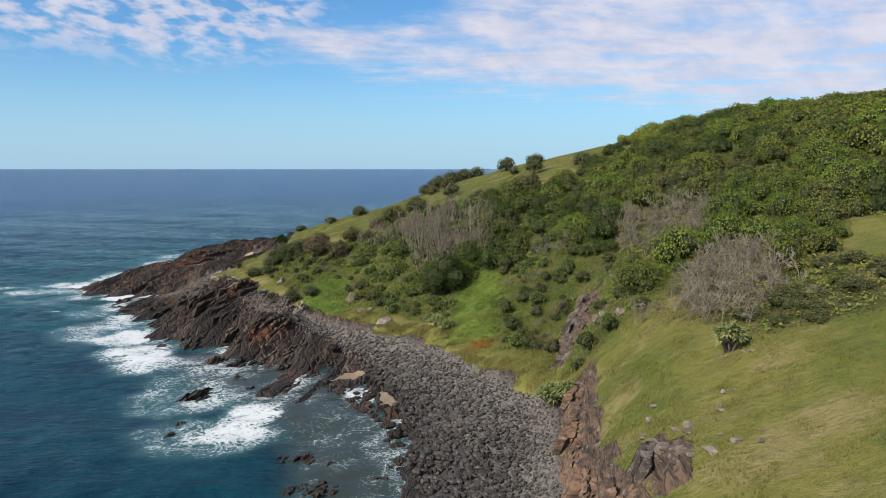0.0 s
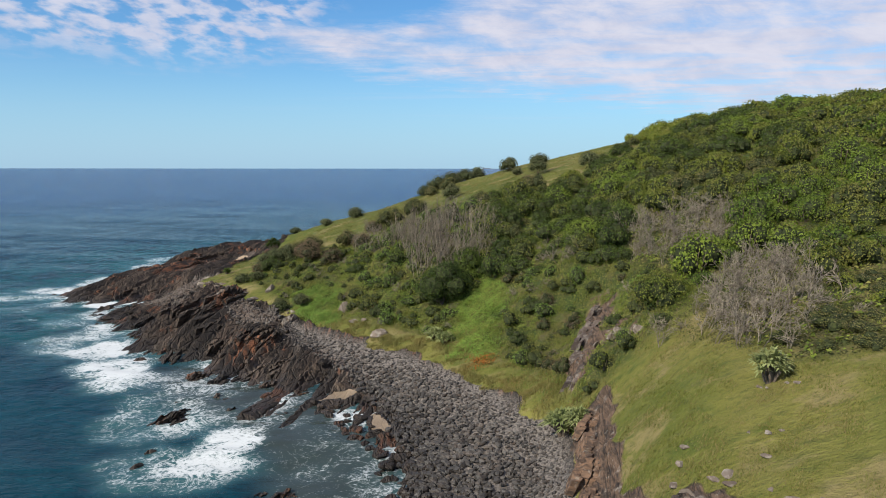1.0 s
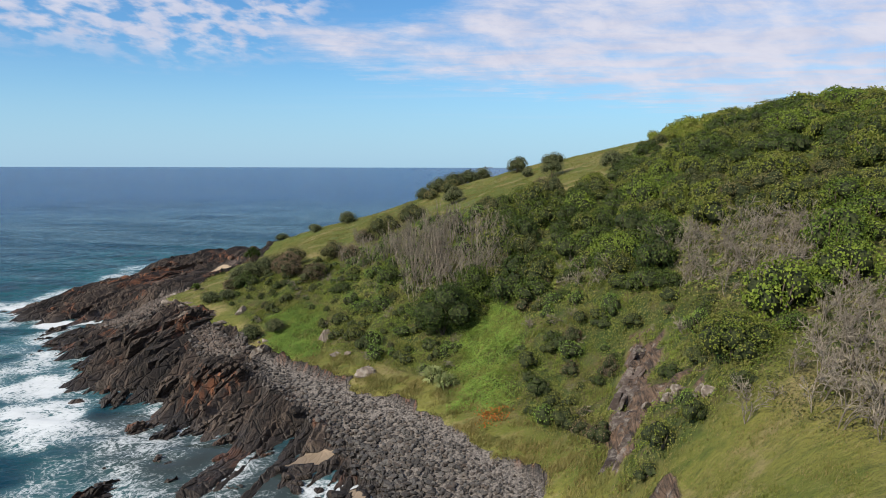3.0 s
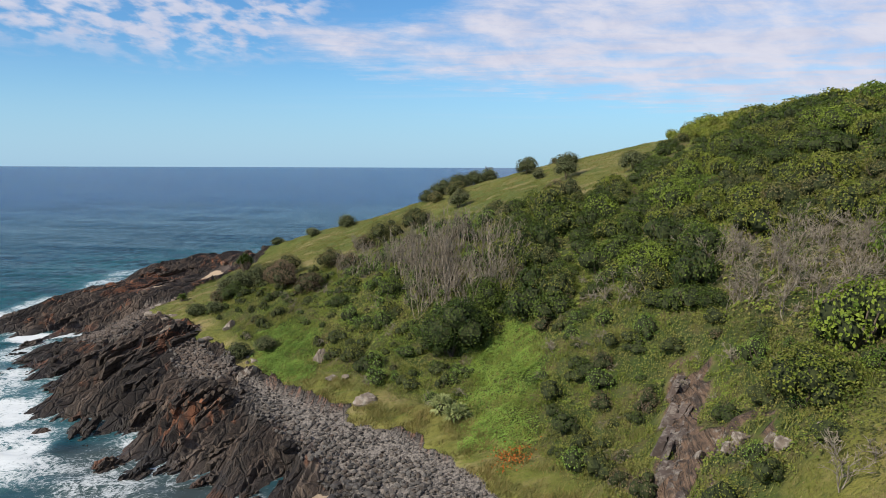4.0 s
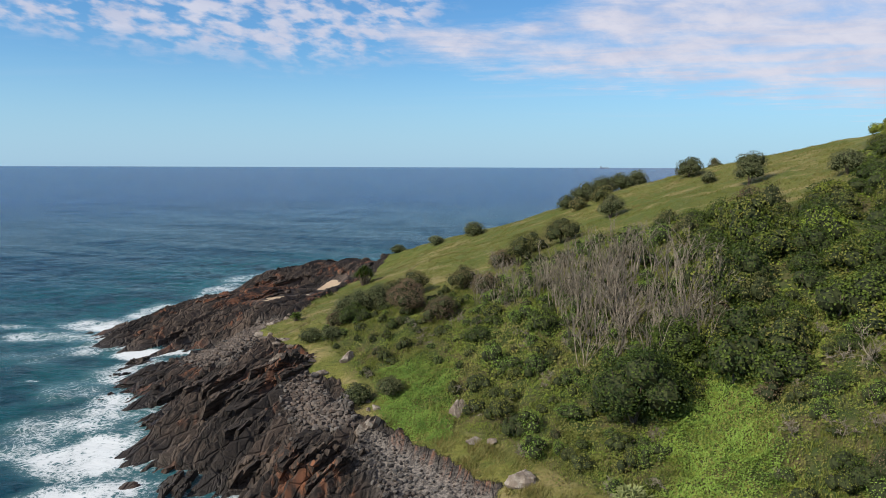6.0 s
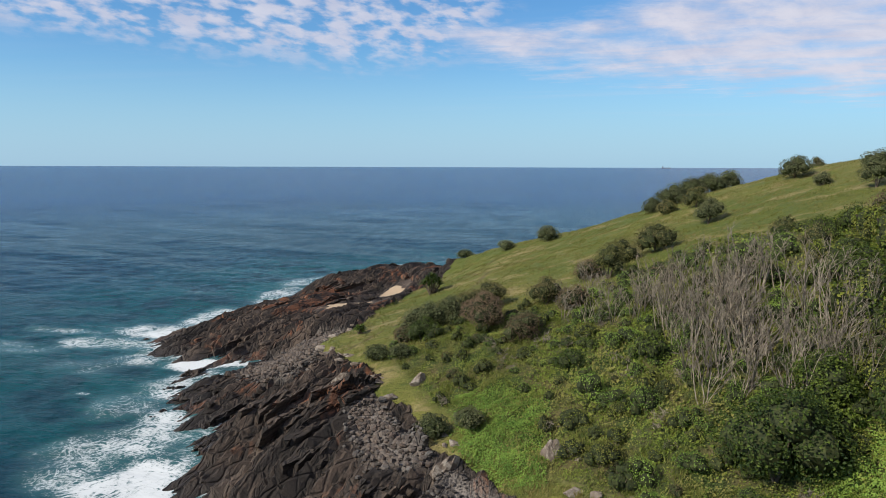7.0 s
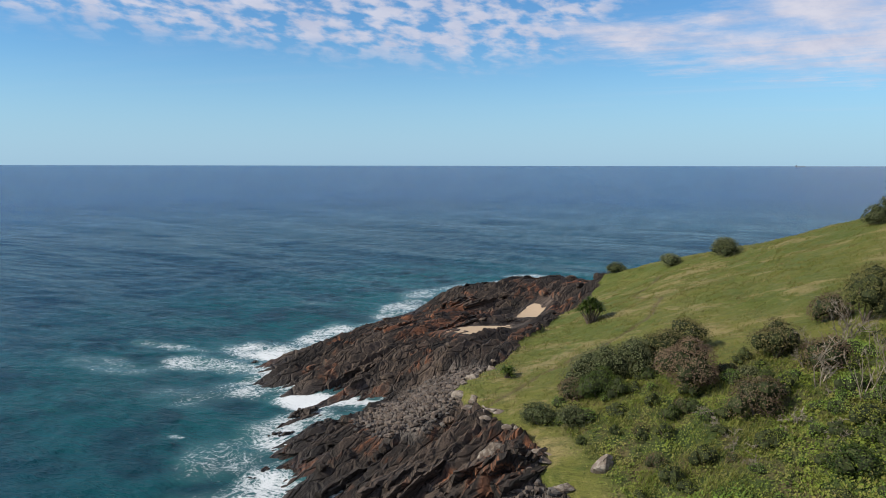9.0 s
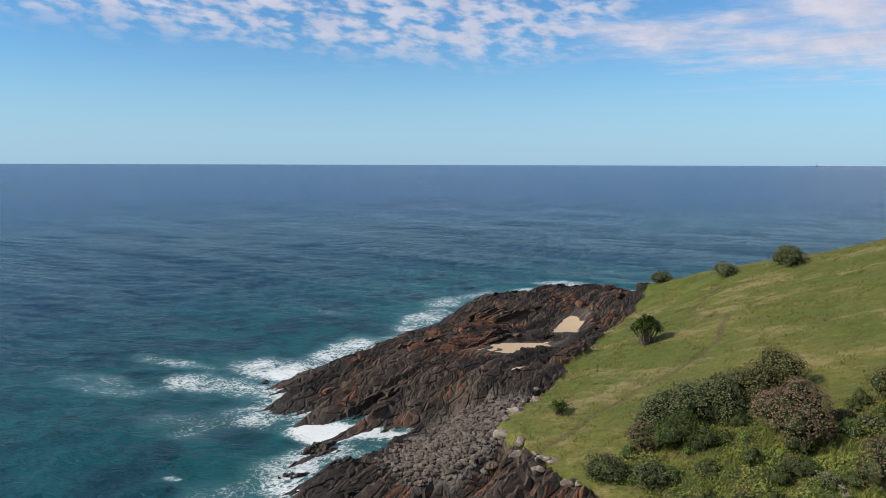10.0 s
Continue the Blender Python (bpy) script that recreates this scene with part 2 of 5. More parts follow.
def _spline():
    n = len(_P)
    xy = _P[:, :2] / _S
    d2 = ((xy[:, None] - xy[None]) ** 2).sum(2)
    A = np.zeros((n + 3, n + 3))
    A[:n, :n] = _kernel(d2) + np.eye(n) * 2e-4
    A[:n, n], A[:n, n + 1:] = 1, xy
    A[n, :n], A[n + 1:, :n] = 1, xy.T
    return np.linalg.solve(A, np.r_[_P[:, 2], 0, 0, 0])


_W = _spline()


def base_height(x, y):
    """A smooth sheet through the plan's lines."""
    shape = np.shape(x)
    cx, cy = np.clip(np.ravel(x), -160, 220) / _S, np.clip(np.ravel(y), -220, 330) / _S
    out = np.zeros(cx.size)
    for i in range(0, cx.size, 40000):
        a, b = cx[i:i + 40000], cy[i:i + 40000]
        d2 = (a[:, None] - _P[None, :, 0] / _S) ** 2 + (b[:, None] - _P[None, :, 1] / _S) ** 2
        out[i:i + 40000] = _kernel(d2) @ _W[:-3] + _W[-3] + _W[-2] * a + _W[-1] * b
    return out.reshape(shape)


def beds(x, y, period, run, seed, lift, warp=1.0):
    """Broken, tilted beds of rock along the strike: each step has its own height."""
    wx, wy = x + warp * fbm(x / 14, y / 14, 3, seed), y + warp * fbm(x / 14, y / 14, 3, seed + 9)
    along, across = wx * math.cos(STRIKE) + wy * math.sin(STRIKE), -wx * math.sin(STRIKE) + wy * math.cos(STRIKE)
    row = np.floor(across / period)
    f = across / period - row
    col = np.floor(along / run + 7 * lattice(row, row * 0 + 3, seed))
    own = lattice(row, col, seed + 1)
    saw = np.where(f < 0.86, f / 0.86, (1 - f) / 0.14)
    return (own - 0.5) * lift + (saw - 0.5) * lift * 0.75


def ground(x, y):
    """Height and the covers: turf, rock, shingle, sand, scrub."""
    x, y = np.asarray(x, float), np.asarray(y, float)
    z = base_height(x, y)
    dl = distance(x, y, SHORE) * np.where(inside(x, y, LAND), 1, -1)
    edge = distance(x, y, [p[:2] for p in TOE]) * np.where(inside(x, y, GRASSLAND), 1, -1)
    edge = edge + 1.9 * fbm(x / 4, y / 4, 5, 31)
    turf = smooth(edge, -0.5, 0.5)
    beach = region(x, y, BEACH, 1.6)
    scree = np.maximum(region(x, y, SCREE, 1.2), region(x, y, SCREE_TWO, 1.2))
    shingle = np.maximum(beach, scree * 0.9)
    sand, level = np.zeros(x.shape), np.zeros(x.shape)
    for sx, sy, rx, ry, turn in ((-11.8, 85.6, 2.0, 0.8, 15), (-6.4, 76.6, 0.8, 2.2, 15), (-53.2, 167.0, 4.2, 2.3, 35), (-50.6, 184, 1.9, 5.6, 5), (-48.4, 155, 1.6, 1.1, 30)):
        c, s = math.cos(radians(turn)), math.sin(radians(turn))
        u, v = ((x - sx) * c + (y - sy) * s) / rx, (-(x - sx) * s + (y - sy) * c) / ry
        level = np.maximum(level, smooth(u * u + v * v, 4.0, 1.6))
        sand = np.maximum(sand, smooth(u * u + v * v + 1.3 * fbm(x / 1.8, y / 1.8, 4, 5), 1.15, 0.75))
    rocky = (1 - turf) * (1 - shingle) * (1 - level)
    ragged = 1.7 * fbm(x / 2.2, y / 2.2, 4, 13)
    bank = np.maximum(np.maximum(region(x + ragged * 0.6, y + ragged, FACE_LOW, 0.7), region(x + ragged * 0.7, y + ragged, FACE_KNOLL, 0.6)), region(x + ragged, y + ragged, FACE_SLOPE, 1.2) * smooth(fbm(x / 1.3, y / 1.3, 3, 16), -0.5, -0.1))
    rough = rocky * smooth(dl, -9, 1.5) * (1 - smooth(edge, -4.5, -2.5) * smooth(y, 108, 104))
    strat = beds(x, y, 6.0, 36, 3, 1.6) + beds(x, y, 2.4, 19, 11, 1.0) + beds(x, y, 1.05, 9, 23, 0.5, 0.9)
    z = z + rough * (strat * smooth(dl, -8, 4) + 0.20 * fbm(x / 1.3, y / 1.3, 3, 7) - 0.30)
    z = z + bank * (0.75 * fbm(x / 0.9, y / 2.6, 4, 13) + 0.15)
    wood = region(x, y, WOOD, 1.5)
    slope = region(x, y, SLOPE, 1.5)
    z = z + turf * np.maximum(wood, slope) * 0.45 * fbm(x / 1.8, y / 1.8, 3, 37)
    tread = smooth(distance(x + 0.5 * fbm(x / 4, y / 4, 2, 3), y, TRACK), 0.45, 0.15)
    z = z - 0.12 * tread * turf
    open_turf = turf * (1 - np.maximum(wood, slope))
    z = z + open_turf * 0.27 * fbm((x * 0.8 + y * 0.6) / 4.5, (y * 0.8 - x * 0.6) / 1.5, 3, 67)
    z = z + turf * (0.35 * fbm(x / 9, y / 9, 4, 17) + 0.10 * fbm(x / 1.6, y / 1.6, 3, 19))
    z = z + shingle * 0.12 * fbm(x / 2.5, y / 2.5, 3, 29)
    z = np.where(dl < -14, np.minimum(z, -1.5), z)
    return z, dict(turf=turf, rock=rocky, shingle=shingle, sand=sand * (1 - turf), scrub=np.maximum(wood, slope) * turf * (1 - bank), bank=bank, tread=tread * turf, shore=dl)


SHEET = {}


def height(x, y):
    """The height of the ground sheet between its grid points."""
    xs, ys, z = SHEET["x"], SHEET["y"], SHEET["z"]
    i, j = int(np.searchsorted(xs, x)) - 1, int(np.searchsorted(ys, y)) - 1
    a, b = (x - xs[i]) / (xs[i + 1] - xs[i]), (y - ys[j]) / (ys[j + 1] - ys[j])
    return float((z[j, i] * (1 - a) + z[j, i + 1] * a) * (1 - b) + (z[j + 1, i] * (1 - a) + z[j + 1, i + 1] * a) * b)


# ---- materials ----
MATS = {}


def material(name, fill):
    if name not in MATS:
        m = bpy.data.materials.new(name)
        m.use_nodes = True
        fill(Nodes(m.node_tree))
        MATS[name] = m
    return MATS[name]


def bedding(k, pos):
    """Coordinates along the strike, across the tilted beds and down their dip."""
    return k.mapping(k.mapping(pos, (1, 1, 1), (0, 0, -DIP_WAY)), (1, 1, 1), (38, 0, 0))


def rock_colour(k, pos):
    turned = bedding(k, pos)
    bed = k.noise(k.mapping(turned, (0.05, 0.8, 0.14)), 1.0, 5.0, 0.6, 0.15)
    lamina = k.noise(k.mapping(turned, (0.09, 2.6, 0.35)), 1.0, 3.0, 0.6, 0.08)
    patch = k.noise(pos, 0.13, 4.0, 0.6)
    grain = k.noise(pos, 4.0, 5.0, 0.75)
    tone = k.math("MULTIPLY_ADD", grain, 0.35, k.math("MULTIPLY_ADD", lamina, 0.5, k.math("MULTIPLY", bed, 0.25)))
    col = k.mix(k.step(tone, 0.44, 0.68), (0.016, 0.013, 0.011), (0.096, 0.071, 0.054))
    band = k.noise(k.mapping(turned, (0.02, 0.30, 0.05)), 1.0, 4.0, 0.6, 0.5)
    col = k.mix(k.math("MULTIPLY", k.step(band, 0.54, 0.42), 0.72), col, (0.020, 0.017, 0.015))
    col = k.mix(k.math("MULTIPLY", k.step(band, 0.56, 0.68), 0.45), col, (0.165, 0.128, 0.100))
    rust = k.math("MULTIPLY", k.step(patch, 0.51, 0.62), k.step(lamina, 0.46, 0.60))
    col = k.mix(k.math("MULTIPLY", rust, 0.9), col, (0.205, 0.085, 0.042))
    seam = k.step(k.math("ABSOLUTE", k.math("SUBTRACT", k.noise(k.mapping(turned, (0.05, 1.3, 0.15)), 1.0, 3.0, 0.6, 0.5), 0.5)), 0.035, 0.0)
    col = k.mix(k.math("MULTIPLY", seam, 0.75), col, (0.010, 0.009, 0.008))
    col = k.mix(k.math("MULTIPLY", k.step(grain, 0.58, 0.75), 0.35), col, (0.17, 0.145, 0.12))
    return col, k.math("MULTIPLY_ADD", seam, -0.35, bed), k.math("MULTIPLY_ADD", lamina, 1.1, grain)


def rock_relief(k, pos, bed, grain):
    """Height of the broken beds; grain carries the thin layers too."""
    turned = bedding(k, pos)
    bent = k.n("ShaderNodeVectorMath")
    bent.operation = "ADD"
    wave = k.n("ShaderNodeVectorMath")
    wave.operation = "SCALE"
    tex = k.n("ShaderNodeTexNoise")
    k.put(tex.inputs["Vector"], turned)
    tex.inputs["Scale"].default_value = 0.7
    k.put(wave.inputs[0], tex.outputs["Color"])
    wave.inputs["Scale"].default_value = 0.25
    k.put(bent.inputs[0], turned)
    k.put(bent.inputs[1], wave.outputs[0])
    crack = k.voronoi(k.mapping(bent.outputs[0], (0.30, 1.1, 0.6)), 1.0, "DISTANCE_TO_EDGE")
    h = k.math("MULTIPLY_ADD", bed, 0.40, k.math("MULTIPLY", grain, 0.30))
    return k.math("MULTIPLY_ADD", k.step(crack, 0.0, 0.09), 0.30, h)


def fill_ground(k):
    pos = k.place()
    turf, scrub, shingle, sand, bank = (k.attr(n) for n in ("turf", "scrub", "shingle", "sand", "bank"))
    big, mid, fine = k.noise(pos, 0.05, 4.0, 0.6), k.noise(pos, 0.35, 5.0, 0.65), k.noise(pos, 4.0, 4.0, 0.7)
    patchy = k.noise(k.mapping(pos, (0.7, 1.3, 1), (0, 0, 25)), 0.16, 6.0, 0.7, 0.3)
    comb = k.noise(k.mapping(pos, (0.5, 1.8, 1), (0, 0, 30)), 1.0, 6.0, 0.7)
    grass = k.mix(k.step(big, 0.40, 0.60), (0.100, 0.120, 0.016), (0.160, 0.155, 0.034))
    spot = k.n("ShaderNodeSeparateXYZ")
    k.put(spot.inputs[0], pos)
    grass = k.mix(k.step(spot.outputs[1], 90.0, 125.0, 0.0, 0.6), grass, k.mix(k.step(big, 0.40, 0.60), (0.055, 0.080, 0.010), (0.085, 0.098, 0.016)))
    grass = k.mix(k.math("MULTIPLY", k.step(patchy, 0.50, 0.62), 0.85), grass, (0.225, 0.185, 0.080))
    grass = k.mix(k.math("MULTIPLY", k.step(patchy, 0.46, 0.34), 0.8), grass, (0.060, 0.092, 0.012))
    grass = k.mix(k.math("MULTIPLY", k.step(comb, 0.50, 0.68), 0.55), grass, (0.052, 0.068, 0.014))
    grass = k.mix(k.math("MULTIPLY", k.step(comb, 0.45, 0.30), 0.45), grass, (0.20, 0.185, 0.06))
    speck = k.noise(pos, 2.4, 6.0, 0.75)
    grass = k.mix(k.math("MULTIPLY", k.step(speck, 0.52, 0.68), 0.45), grass, (0.050, 0.066, 0.013))
    grass = k.mix(k.math("MULTIPLY", k.step(speck, 0.46, 0.32), 0.5), grass, (0.210, 0.190, 0.070))
    grass = k.mix(k.math("MULTIPLY", k.attr("tread"), 0.7), grass, (0.085, 0.062, 0.035))
    under = k.mix(k.step(mid, 0.4, 0.65), (0.040, 0.062, 0.014), (0.10, 0.085, 0.035))
    grass = k.mix(scrub, grass, under)
    rock, bed, grain = rock_colour(k, pos)
    grainy = k.noise(k.mapping(pos, (2.2, 0.5, 1.2), (0, 0, 12)), 1.3, 6.0, 0.7, 0.4)
    earth = k.mix(k.step(grainy, 0.35, 0.62), (0.038, 0.029, 0.024), (0.150, 0.098, 0.066))
    earth = k.mix(k.math("MULTIPLY", k.step(k.noise(pos, 1.4, 5.0, 0.7), 0.56, 0.68), 0.6), earth, (0.30, 0.275, 0.24))
    cut = k.step(k.math("ADD", bank, k.math("MULTIPLY", k.math("SUBTRACT", mid, 0.5), 0.8)), 0.35, 0.6)
    sep = k.n("ShaderNodeSeparateXYZ")
    k.put(sep.inputs[0], pos)
    wet = k.step(k.math("MULTIPLY_ADD", mid, 1.6, sep.outputs[2]), 2.2, 1.0)
    stones = k.mix(k.step(fine, 0.4, 0.6), (0.05, 0.045, 0.042), (0.165, 0.148, 0.132))
    shore = k.mix(shingle, rock, stones)
    shore = k.mix(k.step(sand, 0.35, 0.6), shore, k.mix(fine, (0.29, 0.22, 0.145), (0.40, 0.31, 0.215)))
    shore = k.mix(k.math("MULTIPLY", wet, 0.55), shore, (0.018, 0.015, 0.013))
    edge = k.step(k.math("ADD", turf, k.math("MULTIPLY", k.math("SUBTRACT", fine, 0.5), 0.5)), 0.4, 0.6)
    col = k.mix(edge, shore, grass)
    col = k.mix(cut, col, earth)
    bare = k.math("MAXIMUM", k.math("SUBTRACT", 1.0, edge), cut)
    tuft = k.noise(k.mapping(pos, (1.0, 1.7, 1), (0, 0, 30)), 2.2, 5.0, 0.7, 0.4)
    sward = k.math("MULTIPLY_ADD", comb, 0.5, k.math("MULTIPLY", tuft, 0.42))
    pick = k.n("ShaderNodeMix")
    k.put(pick.inputs[0], bare)
    k.put(pick.inputs[2], sward)
    k.put(pick.inputs[3], rock_relief(k, pos, bed, grain))
    h = k.math("MULTIPLY", pick.outputs[0], k.step(k.math("MAXIMUM", sand, k.math("MULTIPLY", shingle, 0.5)), 0.15, 0.55, 1.0, 0.12))
    k.surface(col, k.math("MULTIPLY_ADD", wet, -0.4, 0.88), k.bump(h, 1.0, 0.7), spec=0.3)


def fill_sea(k):
    pos = k.place()
    depth, foam = k.attr("shallow"), k.attr("foam")
    swell = k.noise(k.mapping(pos, (0.004, 0.030, 1), (0, 0, -16)), 1.0, 3.0, 0.55)
    a = k.noise(k.mapping(pos, (0.03, 0.13, 1), (0, 0, -20)), 1.0, 4.0, 0.6)
    b = k.noise(k.mapping(pos, (0.30, 0.75, 1), (0, 0, -8)), 1.0, 5.0, 0.65)
    c = k.noise(k.mapping(pos, (1.3, 2.4, 1), (0, 0, -28)), 1.0, 3.0, 0.6)
    patch = k.noise(k.mapping(pos, (0.006, 0.022, 1), (0, 0, -16)), 1.0, 4.0, 0.6)
    coast = k.mix(k.step(patch, 0.35, 0.65), (0.002, 0.025, 0.046), (0.003, 0.034, 0.056))
    ocean = k.mix(k.step(patch, 0.35, 0.65), (0.0015, 0.028, 0.112), (0.002, 0.037, 0.130))
    deep = k.mix(k.attr("offshore"), coast, ocean)
    # wave shading put into the colour: troughs of the bump's own noises darkened
    wave_shade = k.math("MULTIPLY_ADD", swell, 0.28, k.math("MULTIPLY_ADD", a, 0.37, k.math("MULTIPLY", b, 0.35)))
    deep = k.mix(k.step(wave_shade, 0.42, 0.58, 0.55, 0.0), deep, (0.0005, 0.010, 0.026))
    reef = k.noise(pos, 0.09, 4.0, 0.6)
    green = k.mix(k.step(reef, 0.45, 0.6), (0.004, 0.058, 0.066), (0.004, 0.028, 0.038))
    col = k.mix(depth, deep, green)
    cove = k.attr("cove")
    col = k.mix(cove, col, (0.026, 0.032, 0.031))
    thread = k.math("SUBTRACT", 1.0, k.math("MULTIPLY", k.math("ABSOLUTE", k.math("SUBTRACT", k.noise(pos, 0.34, 5.0, 0.62, 1.4), 0.5)), 8.0))
    fine = k.math("SUBTRACT", 1.0, k.math("MULTIPLY", k.math("ABSOLUTE", k.math("SUBTRACT", k.noise(k.mapping(pos, loc=(7, 3, 0)), 0.95, 5.0, 0.65, 1.0), 0.5)), 7.0))
    net = k.math("MAXIMUM", k.math("MAXIMUM", thread, k.math("MULTIPLY", fine, 0.88)), 0.0)
    froth = k.math("SUBTRACT", k.noise(pos, 2.6, 6.0, 0.75), 0.5)
    white = k.math("ADD", k.math("MULTIPLY_ADD", foam, 1.55, -1.0), k.math("MULTIPLY_ADD", net, 0.80, k.math("MULTIPLY", froth, 1.2)))
    white = k.math("MULTIPLY", k.step(white, 0.10, 0.80), k.step(foam, 0.05, 0.30))
    col = k.mix(k.math("MULTIPLY", k.step(foam, 0.04, 0.55), k.math("MULTIPLY_ADD", cove, -0.35, 0.6)), col, (0.050, 0.130, 0.135))
    col = k.mix(white, col, (0.52, 0.56, 0.58))
    h = k.math("ADD", k.math("MULTIPLY", a, 0.9), k.math("ADD", k.math("MULTIPLY", b, 0.42), k.math("MULTIPLY", c, 0.10)))
    h = k.math("MULTIPLY_ADD", swell, 1.6, h)
    calm = k.math("MULTIPLY", k.math("MULTIPLY_ADD", k.step(foam, 0.0, 0.4), -0.8, 1.0), k.math("MULTIPLY_ADD", cove, -0.8, 1.0))
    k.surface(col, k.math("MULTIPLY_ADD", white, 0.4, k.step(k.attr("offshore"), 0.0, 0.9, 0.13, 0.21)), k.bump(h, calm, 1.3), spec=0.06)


def leaf_fill(dark, light, dry=None, dry_amount=0.0):
    def fill(k):
        r, i = k.rand(), k.island()
        pos = k.place()
        n = k.noise(pos, 0.22, 5.0, 0.65)
        clump = k.math("SUBTRACT", k.noise(pos, 0.8, 3.0, 0.6), 0.5)
        f = k.math("MULTIPLY_ADD", clump, 1.3, k.math("ADD", k.math("MULTIPLY", i, 0.55), k.math("MULTIPLY", r, 0.45)))
        col = k.mix(k.step(f, 0.05, 0.95), dark, light)
        if dry:
            col = k.mix(k.math("MULTIPLY", k.step(k.math("MULTIPLY_ADD", i, 0.3, n), 0.58, 0.80), dry_amount), col, dry)
        p = k.surface(col, 0.62, spec=0.2)
        d = k.n("ShaderNodeBsdfTranslucent")
        k.put(d.inputs[0], k.mix(0.5, col, light))
        m = k.n("ShaderNodeMixShader")
        m.inputs[0].default_value = 0.16
        out = [q for q in k.t.nodes if q.type == "OUTPUT_MATERIAL"][0]
        k.t.links.new(p.outputs[0], m.inputs[1])
        k.t.links.new(d.outputs[0], m.inputs[2])
        k.t.links.new(m.outputs[0], out.inputs[0])
    return fill


def bark_fill(a, b):
    def fill(k):
        pos = k.place()
        col = k.mix(k.step(k.noise(pos, 3.0, 4.0, 0.6), 0.35, 0.65), a, b)
        k.surface(k.mix(k.math("MULTIPLY", k.rand(), 0.4), col, a), 0.85, k.bump(k.noise(pos, 14.0, 3.0, 0.6), 0.5, 0.02), spec=0.25)
    return fill


def stone_fill(a, b, lichen, amount, wet_line=-99.0):
    def fill(k):
        pos = k.place()
        spot = k.n("ShaderNodeSeparateXYZ")
        k.put(spot.inputs[0], pos)
        wet = k.step(k.math("MULTIPLY_ADD", k.noise(pos, 0.3, 3.0, 0.6), 1.2, spot.outputs[2]), wet_line + 1.2, wet_line)
        f = k.math("MAXIMUM", k.rand(), 0.0)
        col = k.mix(k.math("FRACT", k.math("ADD", f, k.island())), a, b)
        col = k.mix(k.math("MULTIPLY", k.step(k.noise(pos, 1.6, 5.0, 0.7), 0.45, 0.62), amount), col, lichen)
        col = k.mix(k.math("MULTIPLY", k.step(k.noise(pos, 9.0, 3.0, 0.7), 0.5, 0.7), 0.4), col, a)
        col = k.mix(k.math("MULTIPLY", wet, 0.6), col, (0.020, 0.018, 0.016))
        k.surface(col, k.math("MULTIPLY_ADD", wet, -0.4, 0.85), k.bump(k.noise(pos, 6.0, 5.0, 0.65), 0.7, 0.08), spec=0.3)
    return fill


GROUND = material("ground_cover", fill_ground)
SEA = material("sea_water", fill_sea)
LEAF = dict(
    dark=material("leaf_dark", leaf_fill((0.014, 0.030, 0.006), (0.088, 0.124, 0.018))),
    mid=material("leaf_mid", leaf_fill((0.025, 0.047, 0.007), (0.164, 0.196, 0.024), (0.15, 0.120, 0.045), 0.5)),
    bright=material("leaf_bright", leaf_fill((0.044, 0.080, 0.010), (0.155, 0.205, 0.026))),
    olive=material("leaf_olive", leaf_fill((0.044, 0.052, 0.015), (0.130, 0.132, 0.038), (0.17, 0.13, 0.07), 0.5)),
    brown=material("leaf_brown", leaf_fill((0.076, 0.052, 0.034), (0.175, 0.122, 0.080), (0.06, 0.07, 0.025), 0.4)),
    vine=material("leaf_vine", leaf_fill((0.060, 0.120, 0.018), (0.180, 0.270, 0.048))),
    strap=material("leaf_strap", leaf_fill((0.110, 0.140, 0.045), (0.260, 0.290, 0.120))),
)
GRASS = material("grass_blade", leaf_fill((0.090, 0.110, 0.018), (0.150, 0.155, 0.036), (0.20, 0.165, 0.068), 0.9))
BARK = material("bark", bark_fill((0.07, 0.055, 0.04), (0.16, 0.13, 0.10)))
DEAD = material("dead_wood", bark_fill((0.105, 0.090, 0.070), (0.27, 0.236, 0.186)))
COBBLE = material("cobble_stone", stone_fill((0.022, 0.021, 0.021), (0.108, 0.102, 0.095), (0.24, 0.15, 0.09), 0.14, 1.5))
PALE = material("lichen_rock", stone_fill((0.09, 0.07, 0.055), (0.17, 0.140, 0.115), (0.36, 0.335, 0.29), 0.5))


def fill_rock(k):
    pos = k.place()
    col, bed, grain = rock_colour(k, pos)
    spot = k.n("ShaderNodeSeparateXYZ")
    k.put(spot.inputs[0], pos)
    wet = k.step(k.math("MULTIPLY_ADD", k.noise(pos, 0.35, 3.0, 0.6), 1.6, spot.outputs[2]), 2.2, 1.0)
    col = k.mix(k.math("MULTIPLY", wet, 0.6), col, (0.018, 0.015, 0.013))
    k.surface(col, k.math("MULTIPLY_ADD", wet, -0.4, 0.85), k.bump(rock_relief(k, pos, bed, grain), 1.0, 0.5), spec=0.3)


ROCK = material("dark_rock", fill_rock)


